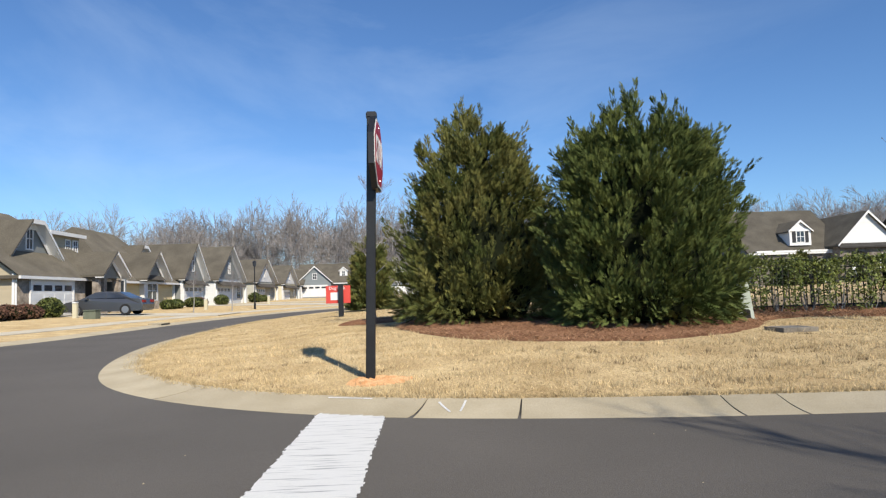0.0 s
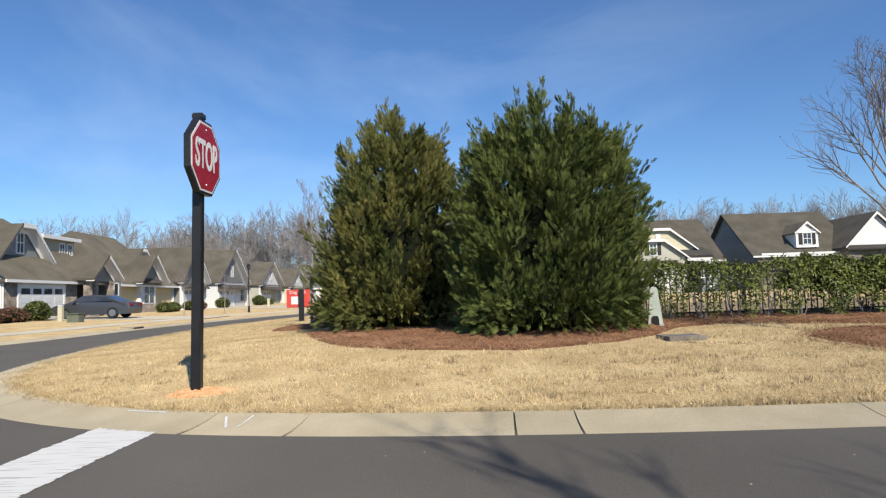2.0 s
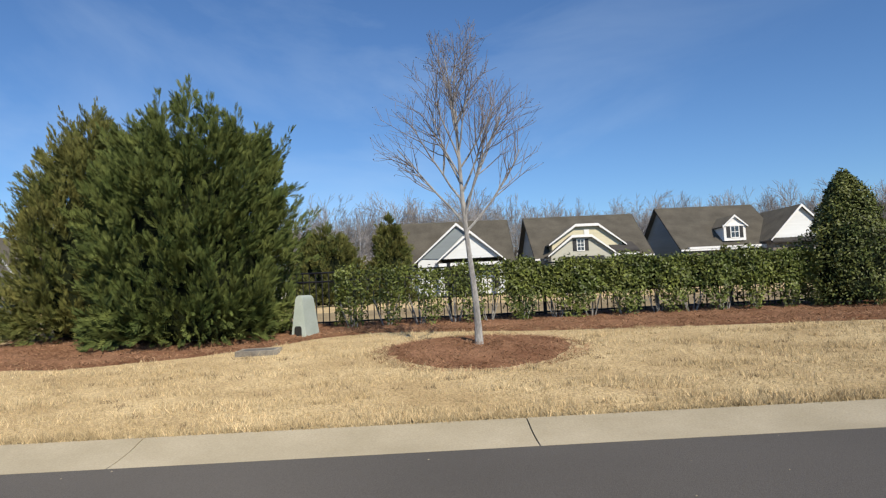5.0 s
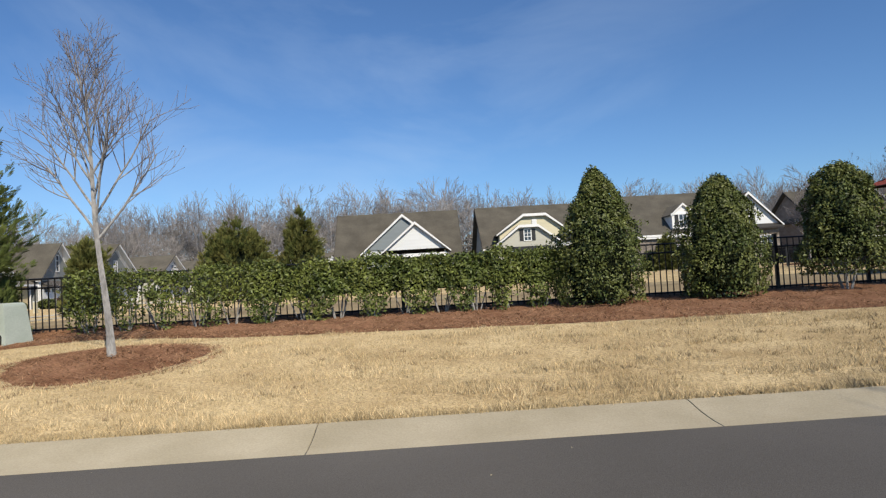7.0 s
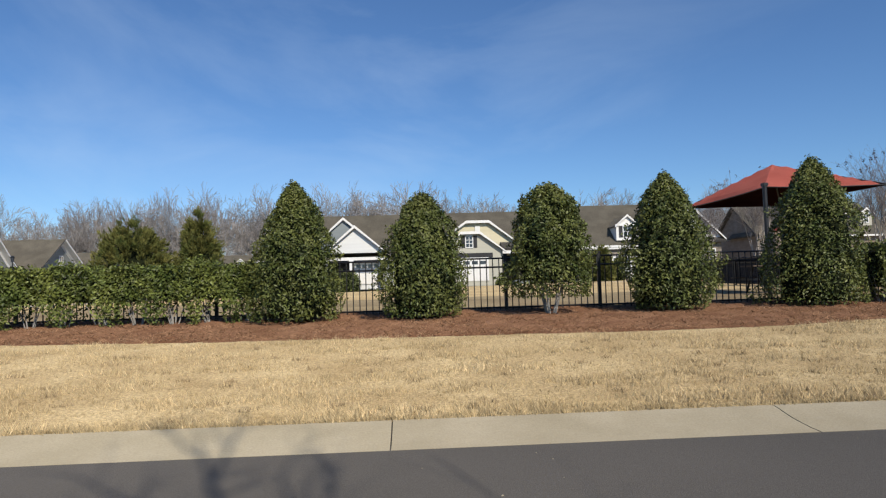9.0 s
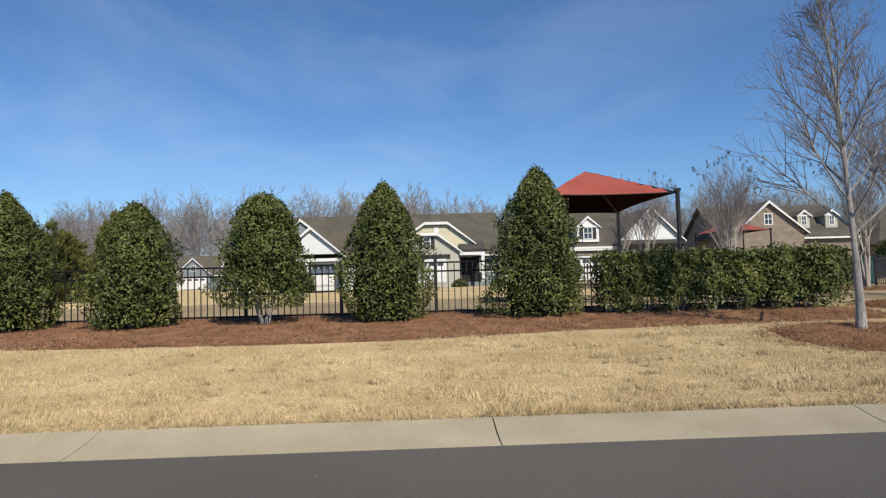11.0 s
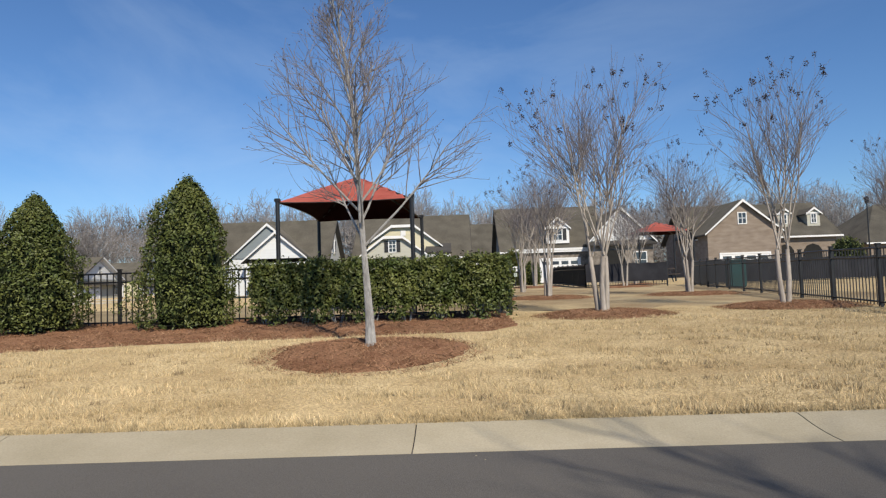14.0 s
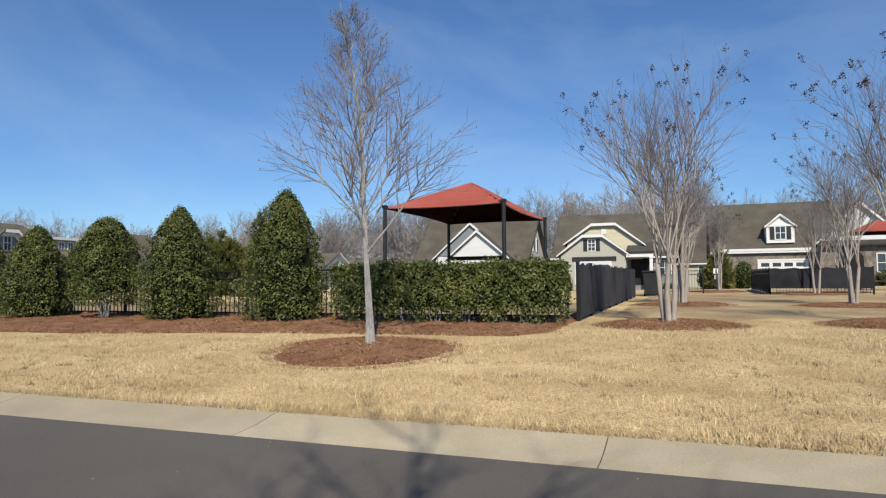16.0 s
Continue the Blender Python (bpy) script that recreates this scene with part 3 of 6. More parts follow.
def kerb_mark(a, b, w, label):
    bm = bmesh.new()
    d = Vector((b[0] - a[0], b[1] - a[1], 0)).normalized()
    q = Vector((-d.y, d.x, 0)) * w
    rows = []
    for i in range(9):
        f = i / 8
        c = Vector((a[0] + (b[0] - a[0]) * f, a[1] + (b[1] - a[1]) * f, 0))
        rows.append([bm.verts.new((v.x, v.y, kerb_z(v.x, v.y) + 0.003)) for v in (c - q, c + q)])
    for r0, r1 in zip(rows[:-1], rows[1:]):
        bm.faces.new((r0[0], r0[1], r1[1], r1[0]))
    ob = part("kerb_mark", bm, M["paint"])
    for f in ob.data.polygons:
        if f.normal.z < 0:
            ob.data.flip_normals()
            break
    return tagged(ob, label, "paint mark", kind="structure")


kerb_mark((0.24, 5.66), (0.33, 5.36), 0.011, "short white survey paint stroke on the kerb")
kerb_mark((0.49, 5.64), (0.42, 5.36), 0.010, "short white survey paint stroke on the kerb")
kerb_mark((-0.85, 6.12), (-0.40, 5.93), 0.012, "thin white paint stroke on the kerb")

rng = np.random.default_rng(17)
n = 90
X, Y = rng.uniform(-5, 36, n), rng.uniform(1.5, 4.9, n)
V, F = [], []
for x, y in zip(X, Y):
    r = rng.uniform(0.004, 0.009)
    k = len(V)
    V += [(x + r, y, ROAD_Z + 0.001), (x - r * 0.7, y + r * 0.8, ROAD_Z + 0.001), (x - r * 0.6, y - r, ROAD_Z + 0.001), (x + rng.normal(0, r * 0.3), y, ROAD_Z + r * 0.9)]
    F += [(k, k + 1, k + 3), (k + 1, k + 2, k + 3), (k + 2, k, k + 3)]
tagged(link_mesh("grit", V, F, M["concrete"]), "small pale stones scattered on the asphalt", "grit", kind="stuff")

# ---- stop sign ----
def stop_sign():
    root = thing("stop_sign", pose(-0.487, 6.93, 0.02), "octagonal red stop sign on a black square post", "stop sign")
    lean = Vector((0.09, -0.14, 0))
    bm = bmesh.new()
    secs = [(0.0, 0.052), (2.98, 0.050)]
    rings = []
    for z, r in secs:
        o = lean * (z / 3.0)
        rings.append([bm.verts.new((o.x + sx * r, o.y + sy * r, z)) for sx, sy in ((-1, -1), (1, -1), (1, 1), (-1, 1))])
    for i in range(4):
        bm.faces.new((rings[0][i], rings[0][(i + 1) % 4], rings[1][(i + 1) % 4], rings[1][i]))
    bm.faces.new(rings[1])
    bmesh.ops.bevel(bm, geom=list(bm.edges), offset=0.008, segments=2, affect="EDGES")
    part("post", bm, M["black"], root)
    bm = boxm(lean.x - 0.06, lean.x + 0.06, lean.y - 0.06, lean.y + 0.06, 2.96, 3.03, bevel=0.012)
    part("post_cap", bm, M["black"], root)
    # the board faces along +x, turned a little to the lane
    face = Matrix.Translation((lean.x * 0.88, lean.y * 0.88, 2.545)) @ Euler((radians(90), 0, radians(87))).to_matrix().to_4x4()

    def octagon(r, d0, d1):
        pts = [(r / math.cos(math.pi / 8) * math.cos(math.pi / 8 + i * math.pi / 4), r / math.cos(math.pi / 8) * math.sin(math.pi / 8 + i * math.pi / 4)) for i in range(8)]
        bm = prism(pts, "z", d0, d1)
        bm.transform(face)
        return bm
    part("backing", octagon(0.402, 0.012, 0.075), M["black"], root, "black backing frame")
    board = part("board", octagon(0.375, 0.077, 0.082), M["signwhite"], root, "white border")
    part("red_face", octagon(0.352, 0.084, 0.086), M["red"], board, "red reflective face")
    cu = bpy.data.curves.new("lettering", "FONT")
    cu.body, cu.align_x, cu.align_y, cu.size, cu.extrude, cu.offset = "STOP", "CENTER", "CENTER", 0.43, 0.0015, 0.010
    tmp = bpy.data.objects.new("lettering_source", cu)
    scene.collection.objects.link(tmp)
    bpy.context.view_layer.update()
    me = bpy.data.meshes.new_from_object(tmp.evaluated_get(bpy.context.evaluated_depsgraph_get()))
    bpy.data.objects.remove(tmp)
    bpy.data.curves.remove(cu)
    me.transform(face @ Matrix.Translation((0, 0.005, 0.089)) @ Matrix.Diagonal((0.56, 1.0, 1, 1)))
    me.materials.clear()
    me.materials.append(M["signwhite"])
    lt = new("lettering", me)
    lt.parent = board
    for z in (0.3, -0.3):
        bm = tube((0, z, 0.085), (0, z, 0.091), 0.012, 0.010, 8)
        bm.transform(face)
        part("bolt", bm, M["alloy"], root)
    return root


stop_sign()

# ---- fences ----
PICKET = None


def fence(name, pts, label, post_step=1.84, top=1.05, singles=True, screen=False, low=0.06, first=0.0, pick_step=0.119):
    """Black aluminium fence along pts: posts, three rails a bay, pickets."""
    root = thing(name, pose(0, 0, 0), label, "fence", kind="")
    line = np.array(pts, float)
    s = np.r_[0, np.cumsum(np.linalg.norm(np.diff(line, axis=0), axis=1))]
    at = lambda k: (float(np.interp(k, s, line[:, 0])), float(np.interp(k, s, line[:, 1])))
    ks = list(np.arange(first, s[-1] + 0.01, post_step))
    global PICKET
    if PICKET is None:
        bm = boxm(-0.009, 0.009, -0.009, 0.009, 0.0, 1.0)
        PICKET = bpy.data.meshes.new("picket")
        bm.to_mesh(PICKET)
        bm.free()
        PICKET.materials.append(M["black"])
    joined = bmesh.new()
    for k in ks:
        x, y = at(k)
        z = gz(x, y)
        bm = boxm(-0.032, 0.032, -0.032, 0.032, -0.05, top + 0.06, bevel=0.006)
        add_box(bm, -0.04, 0.04, -0.04, 0.04, top + 0.06, top + 0.085)
        bm.transform(Matrix.Translation((x, y, z)))
        part("post", bm, M["black"], root)
    for a, b in zip(ks[:-1], ks[1:]):
        (x0, y0), (x1, y1) = at(a), at(b)
        z0, z1 = gz(x0, y0), gz(x1, y1)
        for h in (0.10, top - 0.17, top):
            bm = tube((x0, y0, z0 + h), (x1, y1, z1 + h), 0.017, 0.017, 4)
            part("rail", bm, M["black"], root)
        n = max(2, int(round((b - a) / pick_step)))
        for i in range(1, n):
            f = i / n
            x, y, z = x0 + (x1 - x0) * f, y0 + (y1 - y0) * f, z0 + (z1 - z0) * f
            if singles:
                ob = new("picket", PICKET)
                ob.parent = root
                ob.matrix_local = Matrix.Translation((x, y, z + 0.04)) @ Matrix.Diagonal((1, 1, top - 0.04, 1))
            else:
                add_box(joined, x - 0.007, x + 0.007, y - 0.007, y + 0.007, z + 0.04, z + top)
        if screen:
            d = Vector((x1 - x0, y1 - y0, 0)).normalized()
            q = Vector((-d.y, d.x, 0)) * 0.012
            bm = bmesh.new()
            m = 8
            cols = []
            for i in range(m + 1):
                f = i / m
                p = Vector((x0 + (x1 - x0) * f, y0 + (y1 - y0) * f, z0 + (z1 - z0) * f)) + d.cross(Vector((0, 0, 1))) * 0.03
                sag = 0.025 * math.sin(i * 2.1 + x0 * 3)
                cols.append([bm.verts.new(p + w * q + Vector((0, 0, h))) for w, h in ((-1, low), (1, low), (1, top + 0.04 + sag), (-1, top + 0.04 + sag))])
            for c0, c1 in zip(cols[:-1], cols[1:]):
                for j in range(4):
                    bm.faces.new((c0[j], c1[j], c1[(j + 1) % 4], c0[(j + 1) % 4]))
            bm.faces.new(cols[0][::-1])
            bm.faces.new(cols[-1])
            part("screen_panel", bm, M["screen"], root, "black mesh privacy screen")
    if not singles:
        tagged(part("picket_run", joined, M["black"], root), kind="stuff")
    else:
        joined.free()
    return root


fence("fence", [(2.67, 12.95), (30.4, 12.95)], "black aluminium picket fence behind hedge and shrubs", first=0.07)
fence("fence", [(30.55, 12.95), (30.4, 27.8)], "black picket fence covered with a dark mesh screen", singles=False, screen=True)
fence("fence", [(31.2, 33.2), (33.5, 33.2)], "low black picket fence beside the path", singles=False)
fence("fence", [(35.6, 31.0), (35.9, 44.0)], "dark screened picket fence along the grass path", singles=False, screen=True)
fence("fence", [(35.6, 31.0), (40.4, 30.6)], "black picket fence with a dark screen closing the second dog run", singles=False, screen=True, low=0.26)
fence("fence", [(36.6, 10.2), (37.0, 12.0), (37.3, 14.6), (38.2, 18.9), (39.2, 25.0), (40.4, 30.6)], "black picket fence curving beside the lawn", singles=False)
fence("fence", [(40.4, 30.6), (52.0, 33.0)], "dark screened picket fence of the second dog run", singles=False, screen=True)

# ---- shade canopies ----
def canopy(m, x, y, zc, za, zg, label):
    """Four-post square shade sail with a hipped top and curved hems."""
    root = thing("shade_canopy", m, label, "shade canopy", "shade canopies")
    n = 14
    def top(u, v):
        k = max(abs(u), abs(v))
        z = za - (za - zc) * k ** 1.05
        return z
    bm = bmesh.new()
    grid = {}
    for i in range(n + 1):
        for j in range(n + 1):
            u, v = 2 * i / n - 1, 2 * j / n - 1
            uu = u * (1 - 0.10 * (1 - v * v) * abs(u) ** 6)
            vv = v * (1 - 0.10 * (1 - u * u) * abs(v) ** 6)
            grid[i, j] = bm.verts.new((uu * x / 2, vv * y / 2, top(u, v)))
    for i in range(n):
        for j in range(n):
            bm.faces.new((grid[i, j], grid[i + 1, j], grid[i + 1, j + 1], grid[i, j + 1]))
    bmesh.ops.solidify(bm, geom=list(bm.faces), thickness=0.008)
    # added dark copy 2 cm below the canvas, paints its underside as shaded
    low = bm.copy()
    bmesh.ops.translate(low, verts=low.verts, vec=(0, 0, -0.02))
    cv = part("canvas", bm, M["canvas"], root, "faded red canvas")
    part("underside_shade", low, M["underside_shade"], cv, "dark sheet standing for the shaded underside")
    for sx in (-1, 1):
        for sy in (-1, 1):
            px, py = sx * x / 2, sy * y / 2
            p = part("post", tube((px, py, zg), (px, py, zc + 0.05), 0.052, 0.048, 12), M["black"], root)
            part("bracket", boxm(px - 0.065, px + 0.065, py - 0.065, py + 0.065, zc + 0.0, zc + 0.08, bevel=0.015), M["black"], p)
            part("hip_bar", tube((px, py, zc - 0.03), (0, 0, za - 0.04), 0.022, 0.022, 6), M["black"], root)
    for a, b in (((-1, -1), (1, -1)), ((1, -1), (1, 1)), ((1, 1), (-1, 1)), ((-1, 1), (-1, -1))):
        bm = bmesh.new()
        rings = []
        for k in range(9):
            f = k / 8
            u, v = a[0] + (b[0] - a[0]) * f, a[1] + (b[1] - a[1]) * f
            q = 1 - 0.10 * (1 - (2 * f - 1) ** 2)
            c = Vector((u * x / 2 * (q if a[0] == b[0] else 1), v * y / 2 * (q if a[1] == b[1] else 1), zc - 0.01))
            w = Vector((0, 1, 0)) if a[1] == b[1] else Vector((1, 0, 0))
            rings.append([bm.verts.new(c + w * 0.012 * math.cos(j * math.pi / 3) + Vector((0, 0, 0.012 * math.sin(j * math.pi / 3)))) for j in range(6)])
        for r0, r1 in zip(rings[:-1], rings[1:]):
            for j in range(6):
                bm.faces.new((r0[j], r0[(j + 1) % 6], r1[(j + 1) % 6], r1[j]))
        bm.faces.new(rings[0])
        bm.faces.new(rings[-1])
        bmesh.ops.recalc_face_normals(bm, faces=bm.faces)
        part("hem_cable", bm, M["black"], root)
    return root


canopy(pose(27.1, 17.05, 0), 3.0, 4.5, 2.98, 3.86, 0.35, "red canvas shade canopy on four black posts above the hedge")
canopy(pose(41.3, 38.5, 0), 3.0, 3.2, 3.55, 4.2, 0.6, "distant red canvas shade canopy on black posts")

# ---- tables under the canopies ----
def picnic_table(x, y, turn, label):
    root = thing("picnic_table", pose(x, y, gz(x, y) + 0.015, 0, 0, turn), label, "picnic table", "picnic tables")
    for k in range(5):
        part("board", boxm(-0.92, 0.92, -0.36 + k * 0.146, -0.226 + k * 0.146, 0.71, 0.75, bevel=0.006), M["tabletop"], root)
    for sy in (-1, 1):
        for k in (0, 1):
            a, b = sorted((sy * (0.62 + k * 0.14), sy * (0.75 + k * 0.14)))
            part("seat_board", boxm(-0.92, 0.92, a, b, 0.41, 0.45, bevel=0.006), M["tabletop"], root)
    for sx in (-0.62, 0.62):
        for sy in (-1, 1):
            part("leg", tube((sx, sy * 0.62, 0.0), (sx, sy * 0.22, 0.71), 0.03, 0.03, 8), M["black"], root)
        part("seat_bearer", boxm(sx - 0.025, sx + 0.025, -0.88, 0.88, 0.355, 0.408), M["black"], root)
    return root


M["tabletop"] = material("dark_brown_boards", (0.060, 0.042, 0.030), (0.105, 0.075, 0.054), 3, 0.7, bump=0.3, bump_scale=30, fine=0.25, stretch=(0.3, 3, 3))
picnic_table(27.2, 17.1, 0, "dark brown picnic table under the red shade canopy")
picnic_table(41.2, 38.4, 12, "dark brown picnic table under the distant red canopy")

# ---- utility things ----
def pedestal():
    root = thing("utility_pedestal", pose(5.81, 10.98, gz(5.81, 10.98) + 0.03, 0, 0, -16) @ Matrix.Diagonal((0.74, 1.28, 0.90, 1)), "pale green plastic utility pedestal with rounded top on mulch", "utility box")
    bm = bmesh.new()
    prof = []
    for k in range(9):
        a = math.pi * k / 8
        prof.append((0.085 * math.cos(a), 0.66 + 0.075 * math.sin(a)))
    pts = [(0.17, 0.0)] + prof + [(-0.17, 0.0)]
    add_prism(bm, pts, "y", -0.2, 0.22)
    for v in bm.verts:
        k = v.co.z / 0.74
        v.co.y *= 1 - 0.25 * k
    bmesh.ops.bevel(bm, geom=[e for e in bm.edges], offset=0.01, segments=2, affect="EDGES")
    part("cover", bm, M["pedestal"], root)
    part("vent_door", prism([(-0.085, 0.0), (-0.075, 0.16), (-0.05, 0.19), (0.05, 0.19), (0.075, 0.16), (0.085, 0.0)], "y", -0.207, -0.19), M["dark"], root, "dark arched opening")
    part("base", boxm(-0.19, 0.19, -0.22, 0.24, -0.05, 0.02, bevel=0.008), M["pedestal"], root)
    return root


pedestal()
v = thing("utility_vault", pose(5.54, 9.05, gz(5.54, 9.05), 0, 0, 3) @ Matrix.Diagonal((1.1, 1.3, 1, 1)), "flush concrete utility vault with a grey lid in the lawn", "utility vault")
bm = bmesh.new()
for a in ((-0.24, 0.24, -0.19, -0.15), (-0.24, 0.24, 0.15, 0.19), (-0.24, -0.20, -0.15, 0.15), (0.20, 0.24, -0.15, 0.15)):
    add_box(bm, *a, -0.06, 0.06)
M["dirty_concrete"] = material("soil_stained_concrete", (0.20, 0.172, 0.138), (0.33, 0.295, 0.24), 7, 0.9, bump=0.4, bump_scale=60, fine=0.25, spec=0.2)
part("collar", bm, M["dirty_concrete"], v)
part("lid", boxm(-0.198, 0.198, -0.148, 0.148, -0.02, 0.055, bevel=0.006), M["lid"], v, "grey lid")

tw = thing("dead_twig", pose(2.9, 10.5, gz(2.9, 10.5) + 0.04), "thin pale bent dead twig standing in the pine straw", "twig")
bm = bmesh.new()
arc = [(0.0, 0, -0.05), (0.01, 0, 0.10), (0.05, 0, 0.20), (0.12, 0, 0.27), (0.20, 0, 0.29)]
rings = [[bm.verts.new((p[0] + 0.006 * math.cos(j * math.pi / 2), p[1] + 0.006 * math.sin(j * math.pi / 2), p[2])) for j in range(4)] for p in arc]
for r0, r1 in zip(rings[:-1], rings[1:]):
    for j in range(4):
        bm.faces.new((r0[j], r0[(j + 1) % 4], r1[(j + 1) % 4], r1[j]))
part("stem", bm, M["crape"], tw)

dp = thing("park_sign", pose(-2.75, 23.2, gz(-2.75, 23.2)) @ Matrix.Diagonal((1.18, 1, 1.15, 1)), "orange-red park board fixed to a black square post", "park sign")
part("post", boxm(-0.075, 0.075, -0.06, 0.06, -0.1, 0.98, bevel=0.01), M["black"], dp)
part("board", boxm(-0.46, 0.28, 0.07, 0.10, 0.42, 0.97, bevel=0.006), M["signred2"], dp)
cu = bpy.data.curves.new("lettering", "FONT")
cu.body, cu.align_x, cu.size, cu.extrude = "Dog Park", "CENTER", 0.13, 0.002
tmp = bpy.data.objects.new("lettering_source", cu)
scene.collection.objects.link(tmp)
bpy.context.view_layer.update()
me = bpy.data.meshes.new_from_object(tmp.evaluated_get(bpy.context.evaluated_depsgraph_get()))
bpy.data.objects.remove(tmp)
me.transform(pose(-0.12, 0.064, 0.85, 90, 0, 0))
me.materials.clear()
me.materials.append(M["signwhite"])
lt = new("lettering", me)
lt.parent = dp
part("emblem", boxm(-0.32, -0.08, 0.06, 0.068, 0.52, 0.76, bevel=0.003), M["signwhite"], dp, "plain white emblem")

bn = thing("wheeled_bin", pose(31.0, 28.9, gz(31.0, 28.9)), "black wheeled rubbish bin with a lid beside the screened fence", "bin")
bm = boxm(-0.33, 0.33, -0.36, 0.36, 0.06, 0.98, bevel=0.03)
for q in bm.verts:
    k = 0.82 + 0.18 * q.co.z
    q.co.x *= k
    q.co.y *= k
part("body", bm, M["bin"], bn)
part("lid", boxm(-0.37, 0.37, -0.41, 0.38, 0.98, 1.06, bevel=0.03), M["bin"], bn)
part("handle", tube((-0.28, 0.42, 0.95), (0.28, 0.42, 0.95), 0.018, 0.018, 8), M["bin"], bn)
for sx in (-0.3, 0.3):
    part("wheel", tube((sx - 0.03, 0.3, 0.11), (sx + 0.03, 0.3, 0.11), 0.11, 0.11, 14), M["tyre"], bn)
ps = thing("pet_waste_post", pose(34.1, 50, gz(34.1, 50)), "slim black post with a white pet waste notice and dispenser", "notice post")
part("post", boxm(-0.04, 0.04, -0.04, 0.04, -0.1, 1.45, bevel=0.006), M["black"], ps)
part("notice", boxm(-0.16, 0.16, -0.062, -0.044, 1.12, 1.5, bevel=0.006), M["signwhite"], ps, "plain white notice")
part("dispenser", boxm(-0.12, 0.12, -0.14, -0.044, 0.72, 1.02, bevel=0.02), M["pedestal"], ps)
tb = thing("waste_station", pose(40.2, 25.5, gz(40.2, 25.5)), "teal waste bin with a rounded lid behind the fence", "bin")
part("body", boxm(-0.3, 0.3, -0.3, 0.3, 0, 0.95, bevel=0.04), M["teal"], tb)
part("lid", boxm(-0.33, 0.33, -0.33, 0.33, 0.95, 1.05, bevel=0.05), M["teal"], tb)

# ---- houses ----
def window(parent, x, z, w, h, y, shutters=False, cols=2, rows=2):
    f = bmesh.new()
    t, b = 0.09, 0.025
    xs, zs = [x - w / 2 - t, x - w / 2], [z - t, z]
    for i in range(1, cols):
        xs += [x - w / 2 + w * i / cols - b, x - w / 2 + w * i / cols + b]
    for i in range(1, rows):
        zs += [z + h * i / rows - b, z + h * i / rows + b]
    xs += [x + w / 2, x + w / 2 + t]
    zs += [z + h, z + h + t]
    grid = [[f.verts.new((a, y - 0.06, c)) for a in xs] for c in zs]
    for i in range(len(zs) - 1):
        for j in range(len(xs) - 1):
            if i % 2 == 0 or j % 2 == 0:
                f.faces.new((grid[i][j], grid[i][j + 1], grid[i + 1][j + 1], grid[i + 1][j]))
    ext = bmesh.ops.extrude_face_region(f, geom=list(f.faces))
    bmesh.ops.translate(f, verts=[e for e in ext["geom"] if isinstance(e, bmesh.types.BMVert)], vec=(0, 0.08, 0))
    fr = part("window", f, M["white"], parent)
    part("pane", boxm(x - w / 2, x + w / 2, y - 0.025, y + 0.012, z, z + h), M["glass"], fr)
    if shutters:
        for sx in (-1, 1):
            c = x + sx * (w / 2 + t + 0.2)
            part("shutter", boxm(c - 0.19, c + 0.19, y - 0.05, y + 0.01, z - 0.05, z + h + 0.05), M["shutter"], parent, "black shutter")
    return fr


def garage(parent, x0, x1, z0, z1, y):
    d = part("garage_door", boxm(x0, x1, y - 0.05, y + 0.02, z0, z1), M["white"], parent, "white panelled garage door")
    n = 4
    for i in range(n):
        w = (x1 - x0) / n
        c = x0 + w * (i + 0.5)
        part("pane", boxm(c - w * 0.36, c + w * 0.36, y - 0.062, y - 0.045, z1 - 0.52, z1 - 0.18), M["glass"], d)
        for k in range(3):
            b = z0 + 0.1 + k * (z1 - z0 - 0.7) / 3
            part("panel", boxm(c - w * 0.40, c + w * 0.40, y - 0.064, y - 0.045, b, b + (z1 - z0 - 0.7) / 3 - 0.09), M["white"], d)
    f = bmesh.new()
    add_box(f, x0 - 0.16, x0, y - 0.09, y + 0.02, z0, z1 + 0.16)
    add_box(f, x1, x1 + 0.16, y - 0.09, y + 0.02, z0, z1 + 0.16)
    add_box(f, x0, x1, y - 0.09, y + 0.02, z1, z1 + 0.16)
    part("frame", f, M["white"], d)
    return d


